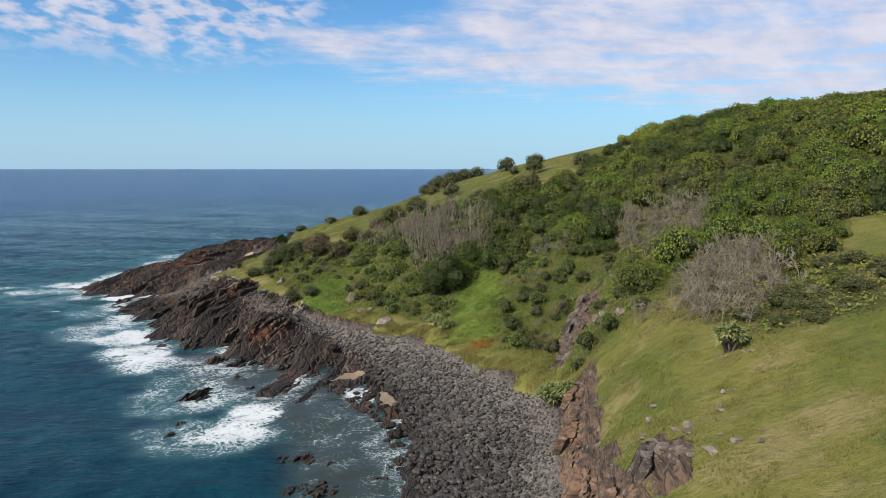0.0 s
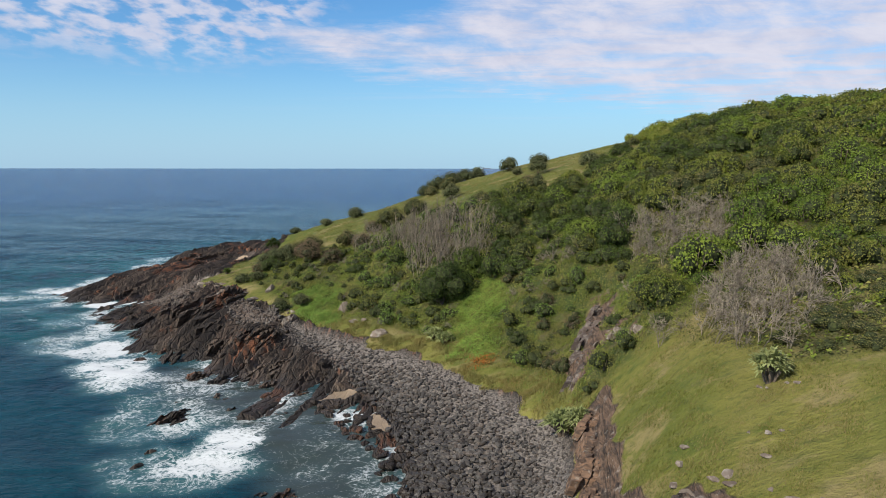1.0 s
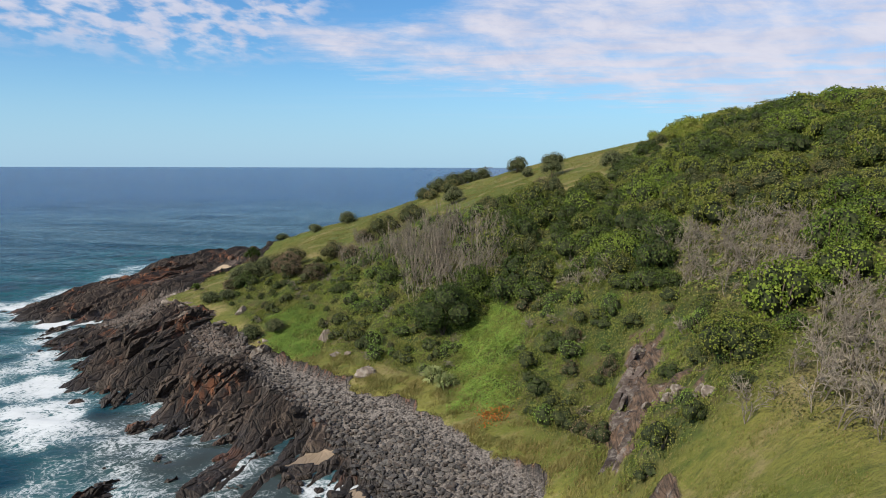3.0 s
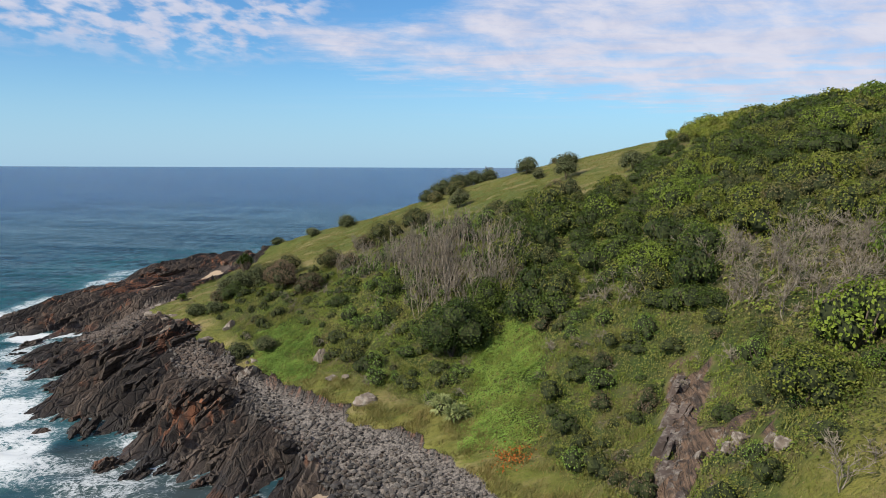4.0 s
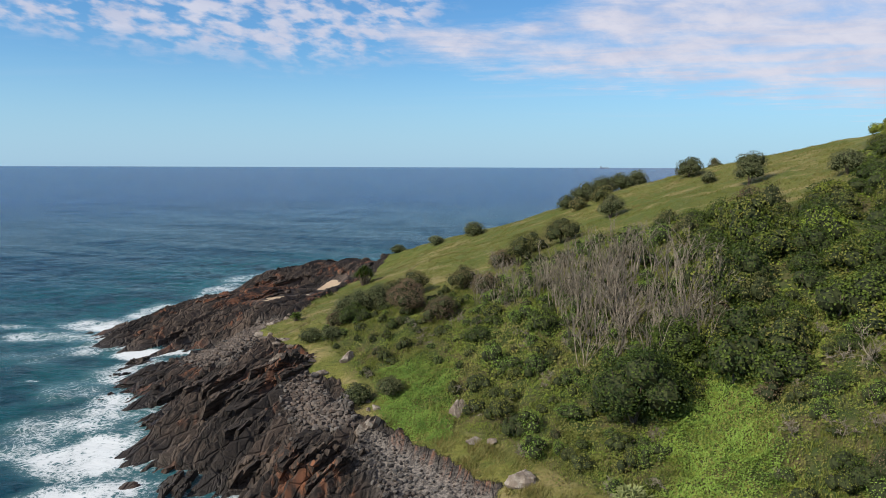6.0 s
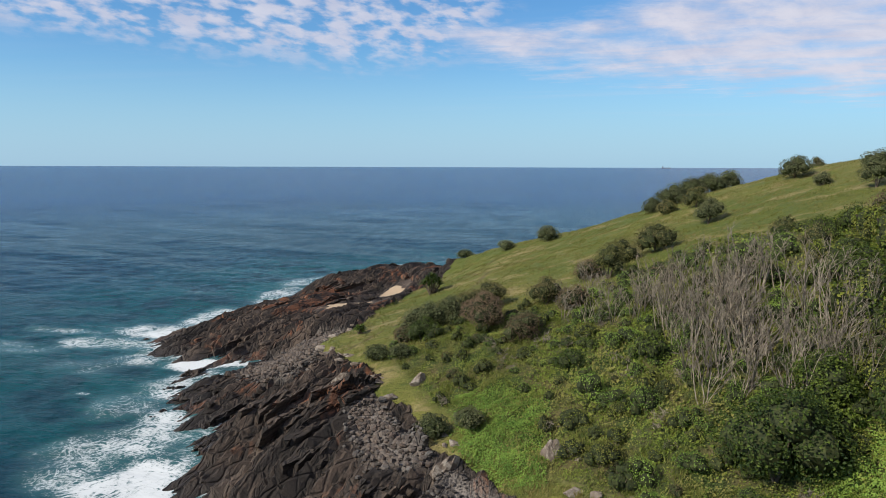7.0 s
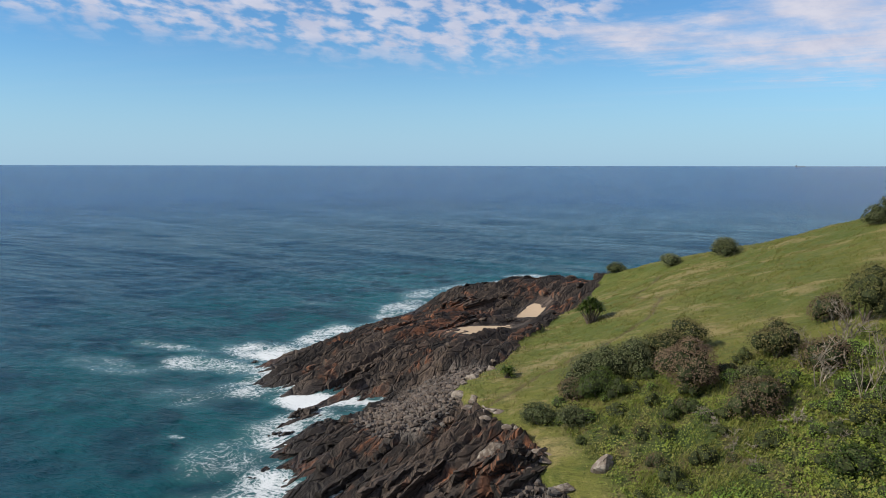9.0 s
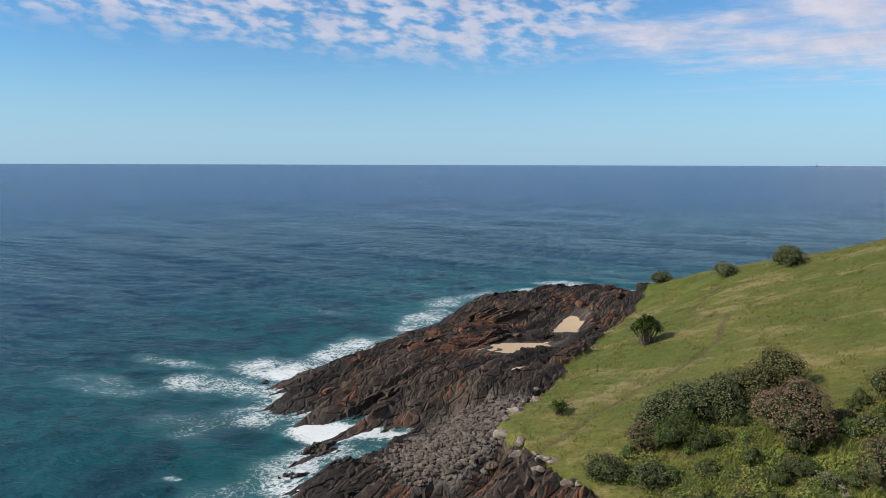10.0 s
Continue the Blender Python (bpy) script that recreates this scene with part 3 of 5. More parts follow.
# ---- mesh helpers ----
def mesh_of(name, verts, faces, mat, smooth_shade=False, attrs=None):
    me = bpy.data.meshes.new(name)
    verts, faces = np.asarray(verts, np.float32), np.asarray(faces, np.int32)
    n = faces.shape[1]
    me.vertices.add(len(verts))
    me.vertices.foreach_set("co", verts.ravel())
    me.loops.add(faces.size)
    me.loops.foreach_set("vertex_index", faces.ravel())
    me.polygons.add(len(faces))
    me.polygons.foreach_set("loop_start", np.arange(0, faces.size, n, dtype=np.int32))
    me.polygons.foreach_set("use_smooth", np.full(len(faces), smooth_shade))
    me.update(calc_edges=True)
    me.validate()
    for key, vals in (attrs or {}).items():
        me.attributes.new(key, "FLOAT", "POINT").data.foreach_set("value", np.asarray(vals, np.float32).ravel())
    me.materials.append(mat)
    return me


def part(name, me, parent, label="", m=None):
    ob = new(name, me)
    ob.parent = parent
    if m is not None:
        ob.matrix_local = m
    return tagged(ob, label) if label else ob


def axis(spans, reach, grow):
    """Even steps within each span, then ever longer ones out to +-reach."""
    mid = [spans[0][0]]
    for lo, hi, step in spans:
        mid += list(np.arange(lo + step, hi + step / 2, step))
    s, v = spans[-1][2], mid[-1]
    while v < reach:
        s *= grow
        v += s
        mid.append(min(v, reach))
    s, v = spans[0][2], mid[0]
    while v > -reach:
        s *= grow
        v -= s
        mid.insert(0, max(v, -reach))
    return np.array(mid)


def grid(xs, ys):
    X, Y = np.meshgrid(xs, ys)
    i = np.arange(X.size).reshape(X.shape)
    f = np.stack([i[:-1, :-1], i[:-1, 1:], i[1:, 1:], i[1:, :-1]], -1).reshape(-1, 4)
    return X.ravel(), Y.ravel(), f


# ---- ground and sea ----
def build_ground():
    xs = axis([(-80, 17, 0.30), (17, 50, 0.75)], 7400, 1.12)
    ys = axis([(38, 212, 0.40)], 7400, 1.12)
    x, y, f = grid(xs, ys)
    z, c = ground(x, y)
    far = np.maximum(np.abs(x) - 300, np.abs(y) - 400)
    z = np.where(far > 0, np.minimum(z, -8), z)
    SHEET.update(x=xs, y=ys, z=z.reshape(len(ys), len(xs)))
    me = mesh_of("ground", np.stack([x, y, z], 1), f, GROUND, True, {k: c[k] for k in ("turf", "scrub", "shingle", "sand", "bank", "tread")})
    me.polygons.foreach_set("use_smooth", (c["turf"] > 0.5)[f].all(1))
    tagged(new("ground", me), "grassy headland ground with dark layered rock along the shore", "ground", kind="structure")


BREAKERS = [(-49, 107, 6, 7, 1.0), (-44, 98, 6, 6, 0.95), (-39, 91, 6, 5, 0.8), (-33, 86, 6, 5, 0.45), (-54, 116, 4, 7, 0.75), (-57, 122, 3, 7, 0.6), (-56, 109, 5, 6, 0.6), (-21, 73, 4, 6, 0.85), (-22, 68, 6, 3, 0.85), (-28, 79, 9, 8, 0.55), (-24, 68, 9, 6, 0.55), (-33, 90, 8, 7, 0.52),
            (-26, 88, 5, 5, 0.42), (-30, 97, 6, 4, 0.42), (-12, 70, 9, 8, 0.30), (-5.5, 66, 3, 8, 0.5), (-4, 60, 2.5, 5, 0.55), (-76, 149, 6, 5, 0.85), (-83, 156, 9, 7, 0.75), (-86, 148, 11, 4.5, 0.62), (-97, 153, 9, 2.5, 0.6), (-97, 142, 8, 5, 0.42), (-80, 166, 5, 11, 0.7), (-73, 141, 8, 4, 0.55), (-78, 136, 8, 5, 0.36),
            (-60, 142.3, 4, 2, 0.8), (-66, 140, 5, 3, 0.9), (-71, 144, 5, 3, 0.7), (-61, 130, 3.5, 5, 0.75), (-63, 124, 5, 7, 0.5), (-58, 112, 6, 8, 0.62), (-78, 190, 4, 14, 0.6), (-80, 205, 5, 10, 0.5), (-68, 222, 8, 6, 0.7), (-52, 230, 12, 4, 0.85), (-28, 236, 16, 4, 0.8), (-20, 262, 8, 2, 0.45),
            (-41, 366, 5, 1.5, 0.7), (-55, 258, 13, 3, 0.35), (-95, 187, 6, 2, 0.3), (-64, 234, 10, 5, 0.6), (-40, 244, 12, 4, 0.6), (-78, 216, 5, 9, 0.5), (-70.5, 125.3, 1.0, 0.5, 0.8)]


def build_sea():
    xs = axis([(-110, -40, 0.8), (-40, 4, 0.6)], 7400, 1.09)
    ys = axis([(50, 100, 0.6), (100, 230, 0.8)], 7400, 1.09)
    x, y, f = grid(xs, ys)
    dl = distance(x, y, SHORE) * np.where(inside(x, y, LAND), 1, -1)
    bed = base_height(x, y)
    near = smooth(np.hypot(x + 50, y - 140), 900, 120)
    warp = 6 * fbm(x / 40, y / 40, 3, 41)
    swell = np.sin((y * 0.93 + x * 0.30 + warp) / 3.6) * 0.20 + np.sin((y * 0.86 + x * 0.5 + 2 * warp) / 8.5) * 0.32
    z = near * (swell * smooth(dl, 0, -14) + 0.24 * fbm(x / 3.2, y / 2.2, 3, 43)) - 0.05
    shallow = np.clip(smooth(dl, -75, -4) * 0.9 + 0.25 * fbm(x / 25, y / 25, 3, 47), 0, 1) * smooth(dl, -90, -40) * (0.25 + 0.75 * smooth(y, 92, 130))
    foam = 0.62 * smooth(dl, -6, -0.3) * (0.45 + 0.8 * vnoise(x / 5, y / 5, 51))
    for bx, by, rx, ry, s in BREAKERS:
        q = ((x - bx) / rx) ** 2 + ((y - by) / ry) ** 2 + 0.6 * fbm(x / 5, y / 5, 4, 53)
        foam = np.maximum(foam, s * smooth(q, 1.5, 0.1))
    foam = foam * (0.75 + 0.35 * fbm(x / 3.5, y / 3.5, 4, 57))
    cove = region(x, y, [(-2, 50), (-3, 70), (-8, 77), (-12, 84), (-17, 91), (-24, 93), (-33, 100), (-38, 96), (-31, 84), (-21, 76), (-16, 68), (-13, 58), (-12, 50)], 2.5)
    foam = np.maximum(foam, cove * (0.24 + 0.2 * fbm(x / 3, y / 3, 3, 63)))
    me = mesh_of("sea", np.stack([x, y, z], 1), f, SEA, True, dict(offshore=smooth(-dl, 50, 420), shallow=shallow, foam=np.clip(foam * 1.1, 0, 1.1), cove=cove))
    tagged(new("sea", me), "blue green sea with white surf along the rocks", "sea", kind="structure")


build_ground()
build_sea()


# ---- plants ----
rng = np.random.default_rng(11)


def unit(v):
    return v / np.maximum(np.linalg.norm(v, axis=-1, keepdims=True), 1e-6)


def leaf_quads(p, nrm, size, r, slim=0.7):
    """A small leaf spray at each point, facing about along nrm."""
    n = len(p)
    nrm = unit(nrm)
    t = unit(np.cross(nrm, r.normal(size=(n, 3))))
    b = np.cross(nrm, t)
    s = np.asarray(size).reshape(-1, 1) * 0.5
    bend = nrm * s * 0.35
    v = np.stack([p - t * s, p - b * s * slim + bend, p + t * s, p + b * s * slim + bend], 1).reshape(-1, 3)
    return v, np.arange(4 * n).reshape(n, 4)


def joined(chunks):
    """One vertex and face list from several with equal face sizes."""
    vs, fs, k = [], [], 0
    for v, f in chunks:
        vs.append(np.asarray(v, float))
        fs.append(np.asarray(f) + k)
        k += len(v)
    return np.concatenate(vs), np.concatenate(fs)


def tube(points, radii, sides=4):
    """A tapered, bent rod as quads."""
    pts = np.asarray(points, float)
    n = len(pts)
    d = unit(np.gradient(pts, axis=0))
    ref = np.where(np.abs(d[:, 2:3]) > 0.9, np.array([[1.0, 0, 0]]), np.array([[0, 0, 1.0]]))
    a = unit(np.cross(d, ref))
    b = np.cross(d, a)
    ang = np.arange(sides) * 2 * math.pi / sides
    v = pts[:, None] + (a[:, None] * np.cos(ang)[None, :, None] + b[:, None] * np.sin(ang)[None, :, None]) * np.asarray(radii)[:, None, None]
    i = np.arange(n * sides).reshape(n, sides)
    f = np.stack([i[:-1], np.roll(i, -1, 1)[:-1], np.roll(i, -1, 1)[1:], i[1:]], -1).reshape(-1, 4)
    return v.reshape(-1, 3), f


def blob_quads(c, rad, r, seg=8, rings=5):
    """A lumpy closed core of quads."""
    u = np.linspace(0, 2 * math.pi, seg, endpoint=False)
    w = np.linspace(0.12, math.pi - 0.12, rings)
    U, W = np.meshgrid(u, w)
    k = 1 + 0.14 * r.normal(size=U.shape)
    v = np.stack([np.sin(W) * np.cos(U) * k, np.sin(W) * np.sin(U) * k, np.cos(W) * k], -1).reshape(-1, 3) * rad + c
    i = np.arange(rings * seg).reshape(rings, seg)
    f = np.stack([i[:-1], np.roll(i, -1, 1)[:-1], np.roll(i, -1, 1)[1:], i[1:]], -1).reshape(-1, 4)
    return v, f


def crown_shape(seed, width, tall, leaves, leaf, lumps=7, lean=0.0, ragged=0.36):
    """A wind-shaped crown of leaf sprays on uneven lumps; base at z = 0."""
    r = np.random.default_rng(seed)
    cs, rs = [], []
    for i in range(lumps):
        a = i * 2.4 + r.uniform(-0.4, 0.4)
        d = width * 0.34 * math.sqrt((i + 0.3) / lumps)
        rad = width * r.uniform(0.20, 0.30)
        h = tall * (0.62 - 0.30 * (d / (width * 0.34)) + r.uniform(-0.12, 0.14))
        cs.append((d * math.cos(a) + lean * h, d * math.sin(a), max(h, rad * 0.45)))
        rs.append((rad, rad, min(rad * 0.85, tall * 0.36)))
    cs, rs = np.array(cs), np.array(rs)
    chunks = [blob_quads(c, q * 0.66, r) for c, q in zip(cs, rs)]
    per = leaves // lumps
    for i in range(lumps):
        d = unit(r.normal(size=(per, 3)) + [0, 0, 0.35])
        p = cs[i] + d * rs[i] * (1 + ragged * (r.random((per, 1)) - 0.45))
        keep = np.ones(per, bool)
        for j in range(lumps):
            if j != i:
                keep &= (((p - cs[j]) / (rs[j] * 0.85)) ** 2).sum(1) > 1
        keep &= p[:, 2] > -0.1
        p, d = p[keep], d[keep]
        chunks.append(leaf_quads(p, d + 0.55 * r.normal(size=p.shape) + [0, 0, 0.35], leaf * r.uniform(0.6, 1.4, len(p)), r))
    return joined(chunks)


def trunk_shape(seed, tall, width, stems=3, thick=0.09):
    r = np.random.default_rng(seed)
    out = []
    for s in range(stems):
        a = r.uniform(0, 6.28)
        tip = np.array([math.cos(a) * width * 0.28, math.sin(a) * width * 0.28, tall * 0.6])
        mid = tip * 0.5 + r.normal(size=3) * 0.12
        out.append(tube([(0, 0, -0.6), (0.04 * s, 0, 0.1), mid, tip], [thick * 1.3, thick, thick * 0.7, thick * 0.35], 5))
    return joined(out)


def bare_shape(seed, tall, spread, stems, lean, twig=0.017, wobble=0.22):
    """A dead, leafless shrub: stems that fork into a haze of twigs."""
    r = np.random.default_rng(seed)
    out = []

    def grow(p, d, length, rad, level):
        steps = 3 if level < 2 else 2
        pts, q, dd = [p], p.copy(), d.copy()
        for _ in range(steps):
            dd = unit(dd + r.normal(size=3) * wobble + np.array([lean * 0.18, 0, 0.05]))
            q = q + dd * length / steps
            pts.append(q.copy())
        out.append(tube(pts, np.linspace(rad, max(rad * 0.55, twig * 0.7), steps + 1), 3))
        if level < 3:
            for _ in range(((2, 2, 3) if wobble < 0.15 else (3, 4, 3))[level]):
                f = r.uniform(0.4, 1.0)
                i = min(int(f * steps), steps - 1)
                start = pts[i] + (pts[i + 1] - pts[i]) * (f * steps - i)
                grow(start, unit(dd * 0.8 + r.normal(size=3) * spread * np.array([1, 1, 0.6])), length * r.uniform(0.42, 0.66), max(rad * 0.5, twig), level + 1)

    for s in range(stems):
        a = r.uniform(0, 6.28)
        grow(np.array([math.cos(a) * 0.25 * s / stems, math.sin(a) * 0.25 * s / stems, -0.3]), unit(np.array([math.cos(a) * spread * 0.7 + lean, math.sin(a) * spread * 0.7, 1.0])), tall * r.uniform(0.42, 0.6), 0.024 + 0.0055 * tall, 0)
    return joined(out)


def strap_shape(seed, heads, reach, leaf_len, tall):
    """Rosettes of long arching strap leaves on short prop stems."""
    r = np.random.default_rng(seed)
    leaves, stems = [], []
    for h in range(heads):
        a, d = h * 2.4, reach * math.sqrt((h + 0.2) / heads)
        c = np.array([math.cos(a) * d, math.sin(a) * d, tall * (1 - 0.55 * (d / reach) ** 2) + r.uniform(-0.1, 0.15)])
        stems.append(tube([(c[0] * 0.2, c[1] * 0.2, -0.4), c * [0.6, 0.6, 0.5], c], [0.12, 0.09, 0.07], 5))
        for i in range(26):
            b, up = i * 2.4 + r.uniform(-0.3, 0.3), r.uniform(0.15, 1.35)
            way = np.array([math.cos(b) * math.cos(up), math.sin(b) * math.cos(up), math.sin(up)]) + 0.5 * unit(c * [1, 1, 0.2])
            way = unit(way)
            side = unit(np.cross(way, [0, 0, 1.0]) + 1e-3) * 0.06
            ln = leaf_len * r.uniform(0.7, 1.1)
            mid, tip = c + way * ln * 0.55, c + way * ln + np.array([0, 0, -0.32 * ln])
            keel = np.array([0, 0, 0.03])
            leaves.append((np.array([c - side, c + side, mid + side * 1.3, mid - side * 1.3, tip + side * 0.15, tip - side * 0.15]) + keel, np.array([[0, 1, 2, 3], [3, 2, 4, 5]])))
    return joined(leaves), joined(stems)


# ---- rocks ----
def boulder_shape(seed, size, cuts=11, ledge=0.0, seg=20, rings=12, lump=0.03):
    """An angular block: a ball cut by random planes, with bedding ledges."""
    r = np.random.default_rng(seed)
    nrm = unit(r.normal(size=(cuts, 3)))
    off = r.uniform(0.45, 0.9, cuts)
    u = np.linspace(0, 2 * math.pi, seg, endpoint=False)
    w = np.linspace(0.02, math.pi - 0.02, rings)
    U, W = np.meshgrid(u, w)
    d = np.stack([np.sin(W) * np.cos(U), np.sin(W) * np.sin(U), np.cos(W)], -1).reshape(-1, 3)
    dot = d @ nrm.T
    rad = np.where(dot > 0.05, off / np.maximum(dot, 0.05), 9.0).min(1)
    rad = np.minimum(rad, 1.05) * (1 + lump * r.normal(size=len(d)))
    p = d * rad[:, None]
    if ledge:
        t = p @ unit(np.array([-0.55, 0.6, 0.58])) * 4.0
        p = p * (1 + ledge * (np.abs(t - np.floor(t) - 0.5) * 2 - 0.5))[:, None]
    p = p * np.asarray(size)
    i = np.arange(rings * seg).reshape(rings, seg)
    f = np.stack([i[:-1], i[1:], np.roll(i, -1, 1)[1:], np.roll(i, -1, 1)[:-1]], -1).reshape(-1, 4)
    return p, f


def slab_shape(r, length, thick, tall, tilt):
    """One broken bed of rock standing on edge."""
    n = 14
    xs = np.linspace(-0.5, 0.5, n) * length
    env = tall * np.maximum(0.2, 1 - np.abs(2 * xs / length) ** 2.2 * r.uniform(0.5, 0.9))
    top = env * r.uniform(0.45, 1.0, n)
    rows = []
    for yy, zz in ((0, -1.2 + 0 * top), (0, top * 0.5), (thick * 0.12, top), (thick * 0.88, top * r.uniform(0.86, 1.0, n)), (thick, top * 0.5), (thick, -1.2 + 0 * top)):
        rows.append(np.stack([xs + r.normal(size=n) * 0.10, yy + r.normal(size=n) * thick * 0.14 - (zz + 1.2) * math.tan(radians(tilt)), zz + r.normal(size=n) * 0.05], 1))
    v = np.stack(rows)
    m = len(rows)
    i = np.arange(m * n).reshape(m, n)
    f = np.stack([i[:-1, :-1], i[:-1, 1:], i[1:, 1:], i[1:, :-1]], -1).reshape(-1, 4)
    e = [[i[a, 0], i[a + 1, 0], i[m - 2 - a, 0], i[m - 1 - a, 0]] for a in range(m // 2 - 1)] + [[i[m - 1 - a, n - 1], i[m - 2 - a, n - 1], i[a + 1, n - 1], i[a, n - 1]] for a in range(m // 2 - 1)]
    return v.reshape(-1, 3), np.concatenate([f, np.array(e)])


def make_outcrop(seed, length, depth, tall, mat=None, name="rock_outcrop", label="dark brown outcrop of steeply bedded rusty rock on the shore", group="shore outcrops"):
    """A pack of tilted beds, each a part."""
    r = np.random.default_rng(seed)
    root = thing(name, label, "rock", group)
    y = -depth / 2
    while y < depth / 2:
        th = r.uniform(0.25, 0.7)
        k = 1 - 0.5 * abs(2 * y / depth)
        v, f = slab_shape(r, length * r.uniform(0.45, 1.0), th, tall * k * r.uniform(0.35, 1.0), 24 + r.uniform(-3, 3))
        part("rock_bed", mesh_of("rock_bed", v, f, mat or ROCK), root, m=pose(r.uniform(-0.22, 0.22) * length, y, 0, 0, 0, r.uniform(-4, 4)))
        y += th * 0.85
    return root


def thing(name, label, category, group=""):
    return tagged(new(name), label, category, group)


def seat(ob, x, y, sink=0.0, turn=0.0, scale=(1, 1, 1), tip=(0, 0)):
    ob.matrix_basis = pose(x, y, height(x, y) - sink, tip[0], tip[1], turn) @ Matrix.Diagonal((*scale, 1))
    return ob


def place_rock(name, label, x, y, size, seed, mat, turn=0.0, sink=0.3, ledge=0.10, group="", tip=(0, 0), z=None):
    v, f = boulder_shape(seed, size, ledge=ledge)
    ob = new(name, mesh_of(name, v, f, mat))
    zz = height(x, y) if z is None else z
    ob.matrix_basis = pose(x, y, zz + size[2] * (0.5 - sink), tip[0], tip[1], turn)
    return tagged(ob, label, "rock", group)


# fins and knobs of bedded rock on the shore
for i, (x, y, ln, dp, hh, turn) in enumerate([(-24.0, 103.5, 8, 4.5, 3.4, 66), (-27.2, 104.0, 9, 4.0, 3.2, 72), (-30.0, 105.5, 8, 4.0, 2.4, 76), (-33.5, 112, 10, 4.0, 1.8, 76), (-38, 117, 12, 4.5, 2.2, 74), (-35.5, 121.5, 8, 4.0, 2.4, 62), (-42.0, 121, 12, 4.0, 2.0, 78), (-31.8, 119.4, 5, 3.0, 1.8, 60),
                                               (-46, 118, 10, 3.5, 1.8, 78), (-50, 126, 10, 3.5, 1.8, 76), (-57, 132, 8, 3, 1.5, 70), (-70, 150, 12, 5, 2.2, 74), (-63, 152, 14, 5, 2.2, 76), (-67, 164, 14, 5, 2.4, 75), (-60, 172, 12, 4, 2.0, 76), (-70, 178, 12, 4, 2.0, 74),
                                               (-64, 188, 12, 5, 2.4, 72), (-66, 202, 12, 6, 3.4, 40), (-58, 208, 12, 6, 3.6, 25), (-50, 210, 9, 5, 2.6, 15), (-18.6, 79.8, 6, 2.2, 1.2, 62), (-16.4, 89.0, 6, 3, 1.2, 40), (-22.0, 95.5, 6, 3, 1.5, 60), (-28.5, 96.5, 5, 2.5, 1.2, 70), (-41, 108.5, 7, 3, 1.4, 74), (-25.5, 97.5, 5, 2.4, 1.4, 66)]):
    seat(make_outcrop(100 + i, ln * 0.8, dp, hh * (0.85 if y < 126 else 0.6)), x, y, 0.55, turn)

# boulders that stand in the surf and on the platform
for i, (x, y, s) in enumerate([(-28.8, 80.2, 1.6), (-15.0, 61.7, 1.0), (-13.3, 61.7, 1.1), (-59.6, 121.8, 1.1), (-38.4, 102.4, 1.9), (-41.6, 101.8, 0.8), (-36.1, 98.1, 1.0), (-32.0, 93.9, 1.0), (-28.4, 92.1, 1.2), (-31.3, 88.0, 0.9), (-23.6, 82.0, 0.9), (-27.3, 70.7, 0.5), (-27.2, 67.5, 0.6),
                                (-10.1, 60.6, 0.6), (-40.0, 96.1, 0.5), (-35.1, 93.4, 0.9), (-8.4, 73.9, 0.8), (-10.7, 78.2, 0.7), (-7.0, 72.3, 0.9), (-5.7, 70.0, 0.8), (-31.4, 94.6, 1.3), (-25.2, 93.6, 1.0), (-21.1, 91.0, 1.0), (-27.6, 89.0, 1.0), (-27.0, 86.0, 1.1), (-17.6, 81.4, 1.0), (-24.6, 85.4, 0.6),
                                (-20.4, 86.5, 0.7), (-56.3, 125.4, 1.0), (-58.1, 123.5, 0.7), (-58.0, 127.0, 0.8), (-62.6, 130.9, 0.9), (-48.5, 116.5, 0.9), (-63.5, 136.3, 1.2), (-59.5, 134.0, 1.0), (-6.3, 57.5, 1.1), (-10.5, 55.5, 1.5), (-12.2, 56, 1.1), (-81, 150.5, 0.9), (-30, 84.2, 0.5)]):
    if s > 0.85:
        ob = make_outcrop(300 + i, s * 3.0, s * 1.7, s * 1.15, ROCK, "sea_rock", "wet dark jagged rock standing in the white surf", "rocks in the surf")
        ob.matrix_basis = pose(x, y, min(max(height(x, y), -0.5), 0.0), 0, 0, 55 + 9 * (i % 5))
    else:
        place_rock("sea_rock", "wet dark boulder standing in the white surf", x, y, (s * 1.3, s * 0.8, s * 0.6), 300 + i, ROCK, 30 + 13 * (i % 5), 0.0, 0.14, "rocks in the surf", z=min(max(height(x, y), -0.35), 0.0))
_r = np.random.default_rng(78)
for i in range(46):
    y = _r.uniform(58, 86)
    x = float(np.interp(y, [54, 69, 77, 84], [-2.2, -4.2, -8.5, -12.5])) + _r.uniform(-2.2, 1.2)
    s = _r.uniform(0.3, 0.85)
    place_rock("cove_rock", "small wet dark rock at the edge of the tide pool", x, y, (s * 1.2, s * 0.9, s * 0.6), 350 + i, ROCK, _r.uniform(0, 180), 0.05, 0.12, "rocks of the tide pool", z=max(height(x, y), -0.2))
_r = np.random.default_rng(77)
_n = 0
while _n < 50:
    x, y = _r.uniform(-76, -14), _r.uniform(84, 212)
    z, c = ground(np.array([x]), np.array([y]))
    if c["rock"][0] > 0.7 and z[0] > 0.5 and c["shore"][0] > 1:
        s = _r.uniform(0.4, 1.0)
        place_rock("boulder", "weathered dark boulder lying on the rock platform", x, y, (s * 1.3, s * 0.9, s * 0.7), 400 + _n, ROCK, _r.uniform(20, 70), 0.15, 0.12, "boulders on the platform", z=z[0])
        _n += 1

